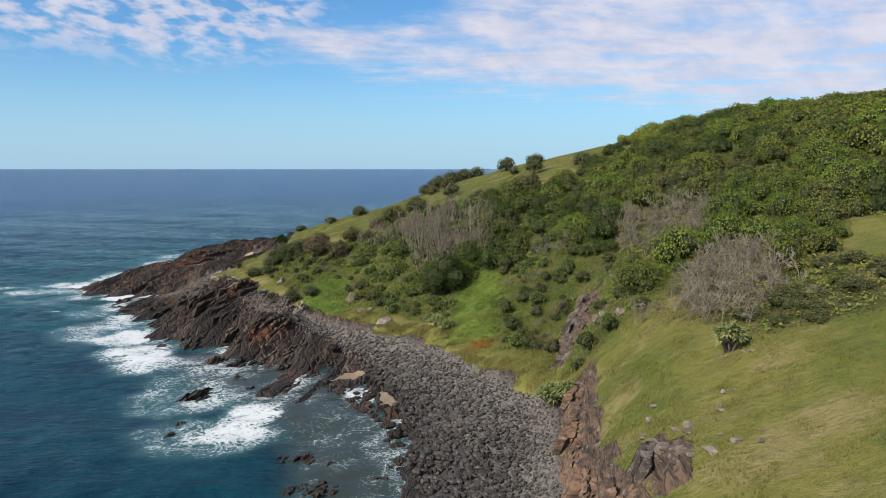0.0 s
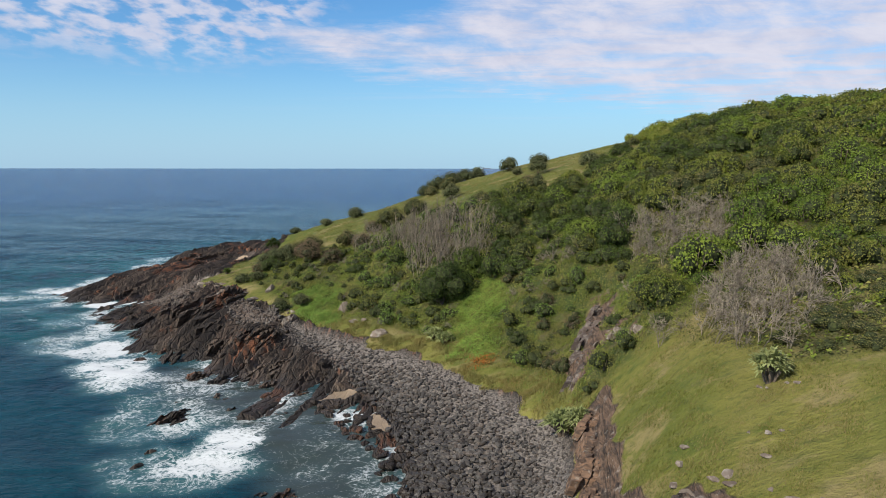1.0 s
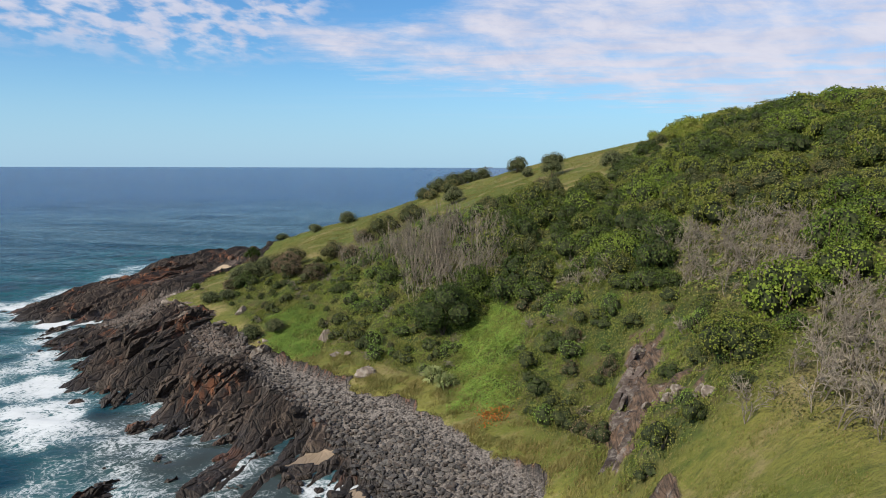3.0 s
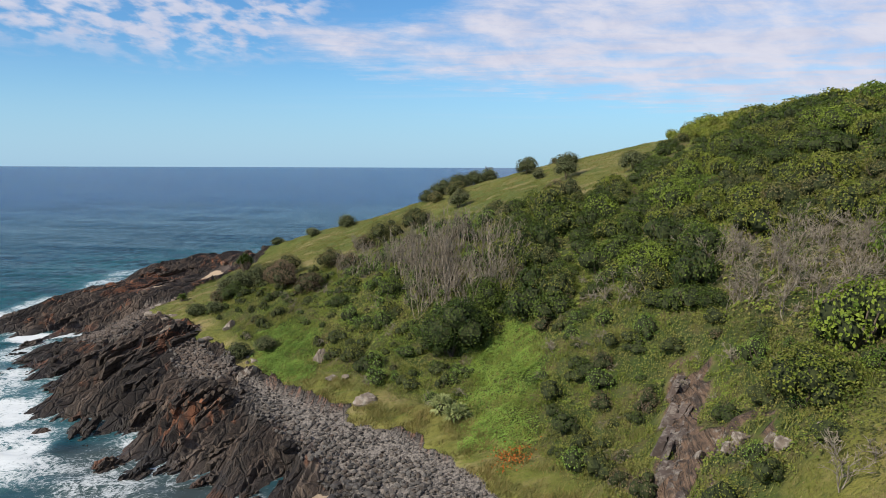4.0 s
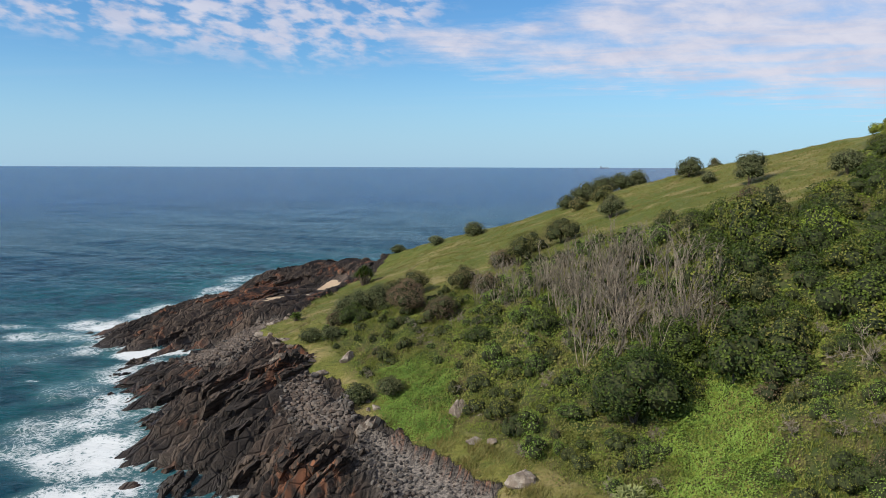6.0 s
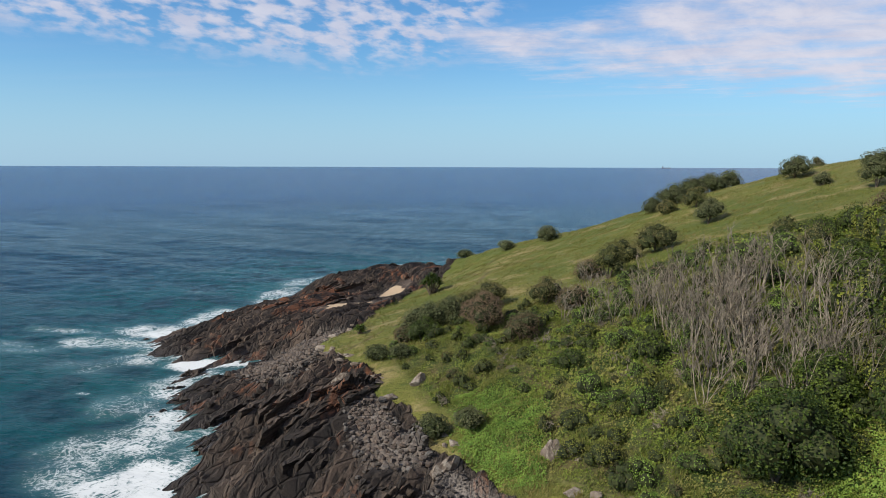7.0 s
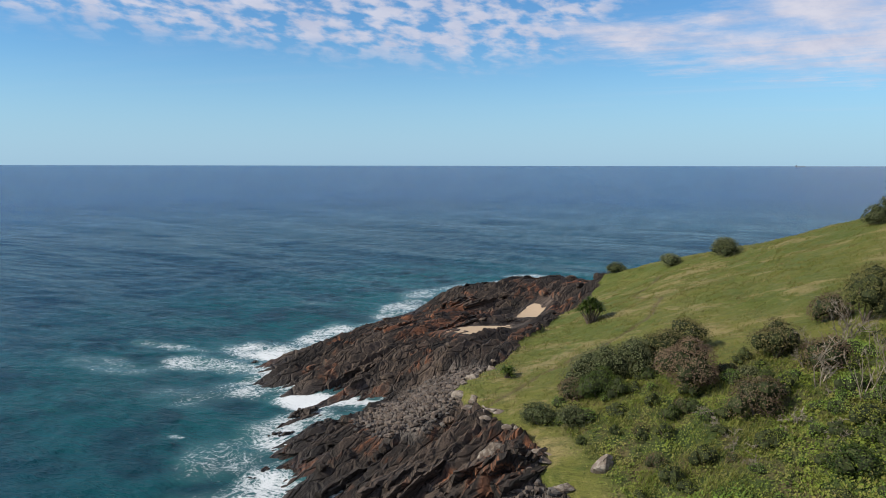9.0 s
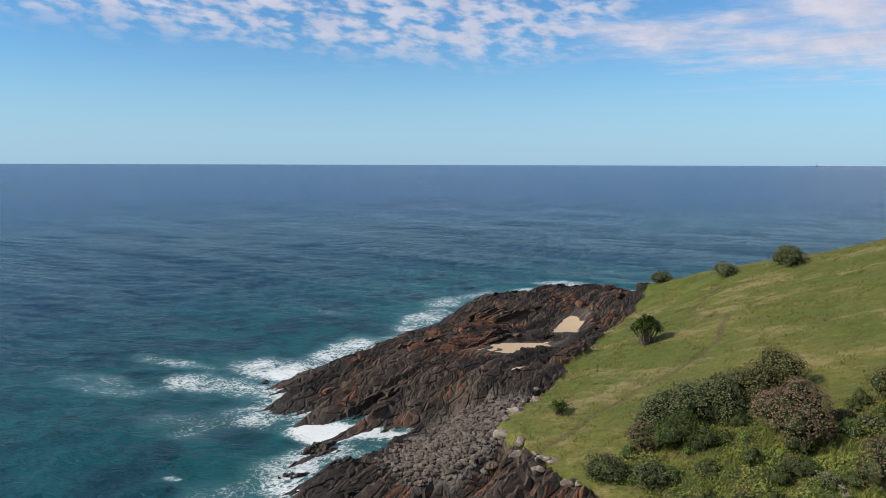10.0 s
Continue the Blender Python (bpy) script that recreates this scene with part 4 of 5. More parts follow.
# pale rocks in the slope and the turf
for i, (x, y, sx, sy, sz, turn, tx) in enumerate([(-22.3, 108.8, 2.6, 1.4, 2.2, 60, 25), (-14.4, 109.3, 1.4, 1.1, 2.6, 20, 10), (-8.2, 99.4, 1.7, 1.2, 1.5, 10, 0), (-12.5, 105.0, 1.1, 0.6, 0.5, 30, 0), (-11, 104.2, 0.8, 0.5, 0.45, 15, 0), (-28.3, 121.7, 1.5, 1.0, 1.3, 40, 15), (-36.9, 123.2, 2.2, 1.3, 1.2, 35, 0),
                                                   (-33.4, 123.2, 2.4, 1.4, 1.4, 30, 0), (-30.5, 119.8, 1.2, 0.8, 0.8, 25, 0), (-41.2, 129.8, 1.3, 0.8, 0.7, 40, 0), (-38.8, 130.4, 0.9, 0.5, 0.5, 40, 0), (-39.6, 128.8, 0.8, 0.5, 0.5, 30, 0), (17.4, 71.6, 1.1, 0.9, 1.0, 20, 0), (16.7, 74.2, 1.2, 0.7, 0.8, 60, 20), (18.4, 71.2, 0.9, 0.7, 0.8, 0, 0), (15.4, 75.6, 0.8, 0.5, 0.6, 40, 10), (20.2, 70.6, 0.6, 0.4, 0.5, 40, 10), (17.3, 73.9, 1.2, 0.9, 0.8, 30, 0), (18.2, 72.2, 0.8, 0.6, 0.6, 0, 0)]):
    place_rock("lichen_rock", "grey rock with pale lichen jutting out of the overgrown slope", x, y, (sx * 0.78, sy * 0.7, sz * 0.75), 600 + i, PALE, turn, 0.45, 0.15, "pale rocks in the slope", (tx, 0))
for i, (x, y, s) in enumerate([(15.4, 49.4, 0.45), (14.7, 48.3, 0.5), (16.2, 44.7, 0.6), (15.5, 44.9, 0.5), (14.1, 45.0, 0.7), (14.5, 43.9, 0.6), (18.6, 47.9, 0.22), (19.4, 47.1, 0.32), (20.1, 46.9, 0.24), (15.7, 43.4, 0.5), (13.8, 46.8, 0.5), (21.0, 52.0, 0.3), (22.7, 50.5, 0.35), (18.3, 44.7, 0.4), (22.3, 50.9, 0.25),
                               (17.0, 41.5, 0.3), (16.0, 40.2, 0.7), (14.8, 41.0, 0.9), (17.4, 40.0, 0.5), (18.6, 39.4, 0.4), (13.9, 42.6, 0.8), (21.3, 51.6, 0.22)]):
    place_rock("turf_stone", "small pale stone lying half sunk in the turf", x, y, (s * 1.0, s * 0.75, s * 0.4), 700 + i, PALE, 40 * i, 0.35, 0.08, "stones in the turf")


_r = np.random.default_rng(79)
for i in range(26):
    a = _r.uniform(0, 5)
    j = int(a)
    p, q = TOE[12 + j], TOE[13 + j]
    x, y = p[0] + (q[0] - p[0]) * (a - j) + _r.uniform(-1.0, 0.6), p[1] + (q[1] - p[1]) * (a - j) + _r.uniform(-0.6, 1.0)
    s = _r.uniform(0.25, 0.75)
    place_rock("edge_stone", "pale lichened stone at the ragged edge of the turf", x, y, (s * 1.2, s * 0.8, s * 0.6), 760 + i, PALE, _r.uniform(0, 180), 0.25, 0.12, "stones at the turf edge")


def fill_bank(k):
    pos = k.place()
    lay = k.noise(k.mapping(pos, (0.5, 0.5, 1.6), (25, 30, 20)), 1.4, 5.0, 0.65, 0.5)
    col = k.mix(k.step(lay, 0.35, 0.65), (0.045, 0.032, 0.025), (0.165, 0.102, 0.066))
    col = k.mix(k.math("MULTIPLY", k.step(k.noise(pos, 2.2, 4.0, 0.6), 0.55, 0.72), 0.5), col, (0.26, 0.235, 0.20))
    k.surface(col, 0.9, k.bump(lay, 0.8, 0.15), spec=0.25)


BANK_ROCK = material("bank_rock", fill_bank)
for i, (x, y, ln, dp, hh, turn) in enumerate([(10.2, 46.5, 5.0, 2.6, 1.3, 82), (10.6, 51.5, 5.0, 2.8, 1.3, 80), (11.2, 56.5, 5.0, 2.6, 1.2, 78), (12.2, 61.0, 4.5, 2.4, 1.1, 76), (13.0, 65.0, 3.6, 2.2, 1.0, 70), (11.0, 41.5, 5.0, 2.6, 1.4, 82)]):
    ob = make_outcrop(850 + i, ln, dp, hh, BANK_ROCK, "bank_outcrop", "reddish brown bedded rock exposed in the eroded bank", "rock of the bank")
    seat(ob, x, y, 0.25, turn)

FACE_ROCK = material("face_rock", stone_fill((0.038, 0.029, 0.026), (0.085, 0.064, 0.054), (0.30, 0.275, 0.24), 0.38))
for i, (x, y, ln, dp, hh, turn) in enumerate([(18.3, 86.6, 4.5, 2.4, 0.9, 66), (16.9, 83.4, 5.5, 2.6, 1.2, 66), (15.4, 80.2, 5.5, 2.4, 1.2, 64), (13.9, 76.8, 5.0, 2.0, 1.1, 64), (12.8, 73.4, 3.5, 1.6, 0.9, 66), (13.6, 43.2, 4.0, 2.2, 0.5, 75), (14.6, 41.2, 3.0, 1.8, 0.4, 70)]):
    seat(make_outcrop(880 + i, ln, dp, hh, FACE_ROCK, "slope_outcrop", "dark bare rock slab with pale lichen breaking through the slope", "bare rock of the slope"), x, y, 0.3, turn)

# ---- shrubs and trees ----
LEAF["grey"] = material("leaf_grey", leaf_fill((0.036, 0.050, 0.018), (0.130, 0.145, 0.066), (0.10, 0.085, 0.05), 0.4))
KINDS = {
    "grey": ("banksia_tree", "grey-green banksia shrub", LEAF["grey"]),
    "dark": ("banksia_shrub", "dark green leathery coastal shrub in the hillside thicket", LEAF["dark"]),
    "mid": ("coastal_shrub", "dense green wind-shaped shrub in the hillside thicket", LEAF["mid"]),
    "bright": ("tuckeroo_shrub", "bright yellow-green leafy shrub in the hillside thicket", LEAF["bright"]),
    "olive": ("tea_tree_shrub", "olive green wind-pruned shrub with fine leaves", LEAF["olive"]),
    "climber": ("climbing_vine", "bright green vine climbing over dead stems", LEAF["vine"]),
    "low_green": ("slope_shrub", "low green shrub on the steep slope", LEAF["mid"]),
    "low_bright": ("lantana_shrub", "low bright green leafy shrub on the steep slope", LEAF["vine"]),
    "low_dark": ("wattle_shrub", "low dark green shrub on the steep slope", LEAF["dark"]),
    "low_brown": ("bracken_clump", "low brown withered clump on the steep slope", LEAF["brown"]),
    "brown": ("withered_shrub", "brownish half-dry shrub with sparse leaves", LEAF["brown"]),
}
PROTO = {}
# near-black green for crown cores: the shade between leaves, painted in
CORE_SHADE = material("crown_core_shade", bark_fill((0.014, 0.020, 0.007), (0.040, 0.050, 0.014)))


def make_shrub(kind, seed, width, tall, leaves, leaf, lean=0.25, lumps=7, stems=3, name="", label=""):
    nm, lb, mat = KINDS[kind]
    root = thing(name or nm, label or lb, "shrub", "hillside thicket" if not name else "")
    v, f = crown_shape(seed, width, tall, leaves, leaf, lumps, lean)
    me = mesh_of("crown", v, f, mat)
    # the leading faces are the lumps' cores and take the painted shade
    me.materials.append(CORE_SHADE)
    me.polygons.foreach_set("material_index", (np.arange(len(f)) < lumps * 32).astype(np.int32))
    part("crown", me, root)
    v, f = trunk_shape(seed, tall, width, stems)
    part("trunk", mesh_of("trunk", v, f, BARK), root)
    return root


def put_shrub(kind, variant, x, y, scale, turn, sink=0.15, squash=1.0):
    near = y < 138 and x < 54
    key = (kind, variant, near)
    m = pose(x, y, height(x, y) - sink, 0, 0, turn) @ Matrix.Diagonal((scale, scale, scale * squash, 1))
    if key not in PROTO:
        PROTO[key] = make_shrub(kind, 20 + variant + 7 * len(PROTO), 3.4, 2.5, (1100 if kind[:3] in ("low", "cli") else 1700) if near else 900, (0.17 if kind[:3] not in ("oli", "low", "cli") else 0.14) if near else 0.26, 0.3, 7 + 2 * variant)
        PROTO[key].matrix_basis = m
        return PROTO[key]
    ob = copy_thing(PROTO[key], Matrix.Identity(4))
    ob.matrix_basis = m
    return ob


DEAD_UPPER = [(21.7, 92), (24.5, 100), (29.5, 96), (36, 94), (34.5, 87), (28.6, 82.5), (23.5, 85)]
DEAD_LOWER = [(22.3, 69), (28, 75), (34, 71), (29, 60.5), (23.3, 56.5), (20.8, 61)]
CLEARING = [(32, 84), (38, 83), (38, 77), (33, 76)]


def scatter(poly, spacing, jitter, r):
    xs, ys = [p[0] for p in poly], [p[1] for p in poly]
    gx, gy = np.meshgrid(np.arange(min(xs), max(xs), spacing), np.arange(min(ys), max(ys), spacing))
    gx, gy = gx.ravel() + r.uniform(-jitter, jitter, gx.size) * spacing, gy.ravel() + r.uniform(-jitter, jitter, gy.size) * spacing
    keep = inside(gx, gy, poly)
    return gx[keep], gy[keep]


_r = np.random.default_rng(5)
tx, ty = scatter([(p[0], min(p[1], 205)) for p in WOOD], 2.9, 0.45, _r)
dead_spot = inside(tx, ty, DEAD_UPPER) | inside(tx, ty, DEAD_LOWER) | inside(tx, ty, CLEARING)
tone = fbm(tx / 13, ty / 13, 3, 61)
tone2 = fbm(tx / 6, ty / 6, 2, 71)
counts = {}
far_shrubs = []
for x, y, dd, n1, n2 in zip(tx, ty, dead_spot, tone, tone2):
    if dd or region(np.array([x]), np.array([y]), FACE_SLOPE, 2.2)[0] > 0.1 or (y > 112 and x < 11 and y - 112 > (x - 2) * -0.2 and x < 6 and y < 138 and _r.random() < 0.25):
        continue
    if x > 52 + (y - 60) * 0.45 or (y > 165 and x > 62):
        continue
    low = y < 66
    if low:
        kind = "olive" if _r.random() < 0.8 else "mid"
    elif x < 24 and 97 < y < 126 and n2 > -0.45:
        kind = "dark" if _r.random() < 0.7 else "mid"
    elif n1 > 0.22:
        kind = "bright"
    elif n1 < -0.25:
        kind = "dark"
    elif n2 < -0.42:
        kind = "olive"
    else:
        kind = "mid"
    if x < 6 and y > 107:
        kind = ("climber", "mid", "dark", "climber")[int(_r.integers(0, 4))]
    size = (0.6 if x < 6 and y > 107 else 1.0) * _r.uniform(0.65, 1.5) * (0.72 if low else 1.0) * (0.62 if x < 48 and y > 134 else 1.0)
    if counts.get(kind, 0) >= 290 or (y > 150 and x > 40):
        far_shrubs.append((x, y, size, _r.uniform(0, 360)))
        continue
    counts[kind] = counts.get(kind, 0) + 1
    put_shrub(kind, int(_r.integers(0, 3)), x, y, size, _r.uniform(-40, 40), 0.2, _r.uniform(0.8, 1.35) * (0.6 if low else 1.0))

# the far brow of the thicket
fv, ff = crown_shape(991, 3.4, 2.5, 520, 0.30, 6, 0.3)
chunks = []
for x, y, s, a in far_shrubs:
    c, q = math.cos(radians(a)) * s, math.sin(radians(a)) * s
    chunks.append((fv @ np.array([[c, q, 0], [-q, c, 0], [0, 0, s]]) + [x, y, height(x, y) - 0.2], ff))
if chunks:
    v, f = joined(chunks)
    tagged(new("far_thicket", mesh_of("far_thicket", v, f, LEAF["mid"])), "dense green shrub thicket along the brow of the hill", "shrubs", kind="stuff")

# single shrubs and trees that stand out
SINGLE = [("dark", "big_dark_shrub", "large dark green tree above the cobble beach", 0.0, 104.4, 7.4, 7.2, 2600, 0.40), ("dark", "dark_tree", "dark green tree at the foot of the dead trees", 3.5, 108.5, 4.2, 4.6, 1300, 0.40), ("bright", "light_shrub", "small light green round bush beside the dark tree", 4.2, 106.3, 2.0, 2.2, 420, 0.34),
          ("mid", "round_shrub", "bright green round bush above the pale rocks", 20.6, 73.2, 5.0, 3.4, 1700, 0.34), ("bright", "spreading_tree", "yellow-green spreading tree with a pale trunk", 18.8, 100.2, 5.6, 3.2, 1500, 0.38), ("brown", "russet_bush", "rounded brownish grey bush on the grassy headland", -23.6, 130.2, 4.6, 4.0, 2400, 0.26),
          ("grey", "headland_bush", "dark green bush on the grassy headland", -30.4, 133.2, 3.6, 3.2, 1300, 0.28), ("grey", "headland_bush", "dark green bush on the grassy headland", -28.6, 134.6, 3.6, 3.4, 1300, 0.28), ("grey", "headland_bush", "dark green bush at the edge of the scrub", -32.2, 132.8, 3.4, 2.8, 1100, 0.26), ("dark", "headland_bush", "dark green bush at the edge of the scrub", -30.6, 130.6, 3.4, 2.4, 1100, 0.26), ("olive", "headland_bush", "grey-green bush among darker bushes", -26.4, 136.6, 3.8, 3.4, 1300, 0.28), ("olive", "headland_bush", "grey-green bush among darker bushes", -24.6, 139.0, 4.0, 3.6, 1300, 0.28),
          ("brown", "headland_bush", "brownish bush at the edge of the slope", -32.6, 131.0, 2.6, 2.2, 800, 0.26), ("olive", "headland_bush", "dark olive bush on the grass", -17.4, 134.4, 3.8, 3.2, 1200, 0.28), ("brown", "headland_bush", "withered bush on the grass edge", -14.4, 131.0, 3.6, 2.8, 1000, 0.26), ("grey", "headland_bush", "low dark bush on the slope", -19.4, 131.8, 1.8, 1.3, 400, 0.26),
          ("olive", "headland_bush", "tall grey-green bush with bare stems", -11.0, 139.0, 3.8, 4.2, 1300, 0.28), ("brown", "headland_bush", "dry brown bush on the slope", -19.0, 125.6, 3.6, 2.8, 1100, 0.26), ("grey", "headland_bush", "low dark shrub at the rock edge", -34.5, 127.4, 3.0, 1.6, 800, 0.26), ("grey", "headland_bush", "low dark shrub at the rock edge", -31.6, 126.2, 2.4, 1.5, 700, 0.26),
          ("grey", "headland_bush", "low dark shrub above the lichen rock", -24.6, 112.6, 2.6, 1.8, 800, 0.28), ("grey", "headland_bush", "low dark shrub above the lichen rock", -21.8, 113.2, 2.8, 2.0, 800, 0.28),
          ("grey", "crest_tree", "round dark tree on the grassy crest", 15.2, 172.5, 4.4, 3.6, 1300, 0.34), ("grey", "crest_tree", "upright dark tree on the grassy crest", 19.2, 150.5, 4.0, 5.0, 1300, 0.34), ("grey", "crest_tree", "small dark bush on the grassy crest", 16.2, 161.5, 2.2, 1.8, 500, 0.30), ("brown", "crest_tree", "brown withered bush on the grass", 15.4, 133.6, 4.0, 2.8, 1000, 0.28),
          ("olive", "crest_tree", "pale feathery tree behind the crest", 25.0, 198.5, 3.0, 4.4, 500, 0.34), ("grey", "crest_tree", "dark tree at the edge of the thicket", 27.8, 140.5, 4.0, 3.4, 1100, 0.34), ("grey", "crest_bush", "wind-bent dark bush on the crest", -4.4, 178.5, 4.0, 2.4, 900, 0.34), ("grey", "crest_bush", "wind-bent dark bush on the crest", -1.6, 180.5, 5.0, 3.4, 1200, 0.34),
          ("grey", "crest_bush", "wind-bent dark bush on the crest", 1.8, 184.5, 5.0, 3.6, 1200, 0.34), ("grey", "crest_bush", "wind-bent dark bush on the crest", 5.6, 190.0, 5.6, 3.6, 1200, 0.34), ("grey", "crest_bush", "wind-bent dark bush on the crest", 8.8, 192.0, 4.6, 3.4, 1100, 0.34), ("olive", "crest_bush", "grey-green bush in front of the crest bushes", 1.4, 170.5, 3.8, 3.2, 1000, 0.32), ("olive", "crest_bush", "low grey-green bush on the crest", -2.6, 173.0, 3.0, 2.0, 800, 0.32),
          ("grey", "crest_bush", "small dark bush on the grassy ridge", -22.6, 187.5, 4.4, 2.8, 1100, 0.32), ("grey", "crest_bush", "small dark bush on the grassy ridge", -30.4, 189.0, 3.2, 1.7, 700, 0.32), ("grey", "crest_bush", "small dark bush above the far rocks", -39.8, 196.5, 3.6, 1.7, 700, 0.32), ("grey", "headland_bush", "dark upright shrub on the grass slope", 1.6, 157.0, 3.6, 3.6, 1100, 0.32),
          ("olive", "headland_bush", "dull green shrub at the top of the dead trees", -9.5, 145.0, 4.6, 3.0, 1300, 0.30), ("olive", "headland_bush", "dull green shrub at the top of the dead trees", -5.5, 146.0, 5.0, 3.2, 1300, 0.30), ("brown", "headland_bush", "brown shrub at the top of the dead trees", -13, 141, 3.4, 2.6, 900, 0.28)]
for i, (kind, nm, lb, x, y, w, t, n, lf) in enumerate(SINGLE):
    ob = make_shrub(kind, 1200 + i, w, t * (1.3 if w < 6 else 1.1), int(n * 4.0), lf * 0.5, 0.12, 12, 4, nm, lb)
    seat(ob, x, y, 0.2, 17 * (i % 7))

# low scrub over the slope
sx_, sy_ = scatter(SLOPE, 1.9, 0.45, _r)
tone = fbm(sx_ / 5, sy_ / 5, 3, 83)
VINE_A, VINE_B = [(-24, 119), (-21, 108.5), (-14.5, 105.8), (-16, 117)], [(2.5, 108), (9.2, 104), (8, 95), (5.6, 86), (0.4, 89.5), (1.9, 100)]
_n = 0
for x, y, n1 in zip(sx_, sy_, tone):
    if inside(np.array([x]), np.array([y]), VINE_A)[0] or inside(np.array([x]), np.array([y]), VINE_B)[0] or _r.random() < (0.22 if x < 12 else 0.25) or region(np.array([x]), np.array([y]), FACE_SLOPE, 1.6)[0] > 0.2:
        continue
    kind = ("low_green", "low_bright", "low_brown", "low_dark", "low_green", "low_bright")[int(_r.integers(0, 6))] if n1 < 0.2 else ("low_green", "low_bright", "low_green", "low_dark")[int(_r.integers(0, 4))]
    put_shrub(kind, int(_r.integers(0, 3)), x, y, _r.uniform(0.3, 0.8) * (0.75 if y > 112 else 1.0), _r.uniform(0, 360), 0.2, _r.uniform(0.8, 1.4))

# dead trees and bare scrub
DEAD_PROTO = {}


def put_dead(form, variant, x, y, scale, turn):
    key = (form, variant)
    m = pose(x, y, height(x, y) - 0.1, 0, 0, turn) @ Matrix.Diagonal((scale, scale, scale, 1))
    if key not in DEAD_PROTO:
        spec = dict(tall=(6.2, 0.22, 4, 0.03), low=(3.8, 0.46, 3, 0.30), small=(2.0, 0.7, 3, 0.2))[form]
        v, f = bare_shape(1500 + 10 * len(DEAD_PROTO), *spec, wobble=0.13 if form == "tall" else 0.22)
        label = dict(tall="tall bare grey dead tree with upright stems", low="bare grey wind-bent dead shrub with fine twigs", small="small bare dead bush with twisted grey twigs")[form]
        ob = new("dead_" + ("tree" if form == "tall" else "shrub"), mesh_of("bare_wood", v, f, DEAD))
        tagged(ob, label, "dead tree" if form == "tall" else "dead shrub", "dead wood")
        DEAD_PROTO[key] = ob
    else:
        ob = copy_thing(DEAD_PROTO[key], Matrix.Identity(4))
    ob.matrix_basis = m
    return ob


BAND = [(-13, 131), (-9, 124), (-6, 119.5), (-3.3, 117), (-0.7, 115.2), (2.4, 113.5), (4.8, 111)]
for k in range(118):
    i = int(_r.integers(0, 6))
    f = _r.random()
    x = BAND[i][0] + (BAND[i + 1][0] - BAND[i][0]) * f + _r.uniform(-1.5, 4.5)
    y = BAND[i][1] + (BAND[i + 1][1] - BAND[i][1]) * f + _r.uniform(-5.5, 7.5)
    put_dead("tall", int(_r.integers(0, 5)), x, y, _r.uniform(0.65, 1.15) * (0.75 if i < 2 else 1.0), _r.uniform(-50, 50))
    if k % 2:
        put_shrub("climber", int(_r.integers(0, 3)), x + _r.uniform(-1, 1), y - _r.uniform(0.5, 3.5), _r.uniform(0.3, 0.55), _r.uniform(0, 360), 0.2, _r.uniform(0.8, 1.5))
for poly, step in ((DEAD_UPPER, 1.6), (DEAD_LOWER, 1.5)):
    dx, dy = scatter(poly, step, 0.45, _r)
    for x, y in zip(dx, dy):
        put_dead("low", int(_r.integers(0, 4)), x, y, _r.uniform(0.75, 1.15), _r.uniform(-50, 50))
for x, y in [(13.7, 101), (15.4, 98), (11.5, 95), (17.4, 97), (14.5, 99.5), (16.5, 99), (19.8, 68), (18.8, 66), (20.5, 66.5), (-16.5, 124), (-12.5, 122), (-8.5, 116), (-4.5, 113), (-10, 118.5), (-15, 128), (-6.5, 110), (9.5, 97), (10.8, 100.5), (13, 94.5), (22, 80), (-20, 122.5), (-12.8, 133.5), (-15.5, 131.5), (25, 66), (27, 57.5), (30, 57),
             (24.5, 55.6), (21, 84), (23, 103), (33, 112), (36, 109)]:
    put_dead("small" if _r.random() < 0.5 else "low", int(_r.integers(0, 3)), x, y, _r.uniform(0.8, 1.2), _r.uniform(0, 360))
for x, y in [(30.6, 60.6), (31.8, 61.8)]:
    v, f = bare_shape(1700 + int(x), 3.4, 0.3, 1, 0.0, 0.03)
    seat(tagged(new("pale_trunk", mesh_of("pale_trunk", v, f, DEAD)), "slender pale bare trunk with a few branches", "dead tree"), x, y)

for k in range(85):
    i = int(_r.integers(0, len(sx_)))
    if -30 < sx_[i] < 20 and not inside(sx_[i:i + 1], sy_[i:i + 1], VINE_B)[0] and not inside(sx_[i:i + 1], sy_[i:i + 1], VINE_A)[0]:
        put_dead("small", int(_r.integers(0, 3)), sx_[i], sy_[i], _r.uniform(0.5, 1.0), _r.uniform(0, 360))

# screw pines
for i, (x, y, heads, reach, ln, tall) in enumerate([(21.8, 52.3, 13, 0.9, 1.05, 1.35), (10.9, 66.9, 18, 1.35, 1.15, 1.3), (11.9, 65.4, 12, 0.9, 1.1, 1.0), (-36.4, 157.6, 18, 1.3, 1.2, 2.0), (-40.6, 138.3, 6, 0.5, 0.9, 0.5), (-0.9, 95.5, 9, 1.0, 1.1, 0.5), (0.4, 93.2, 8, 0.9, 1.1, 0.5)]):
    root = thing("screw_pine", "screw pine with arching grey-green strap leaves", "plant", "screw pines")
    (lv, lf), (sv, sf) = strap_shape(1800 + i, heads, reach, ln, tall)
    part("leaf_crown", mesh_of("leaf_crown", lv, lf, LEAF["strap"] if x > -30 else LEAF["dark"]), root)
    part("stem", mesh_of("stem", sv, sf, BARK), root)
    seat(root, x, y, 0.05, 0, (1.0, 1.0, 1.15))

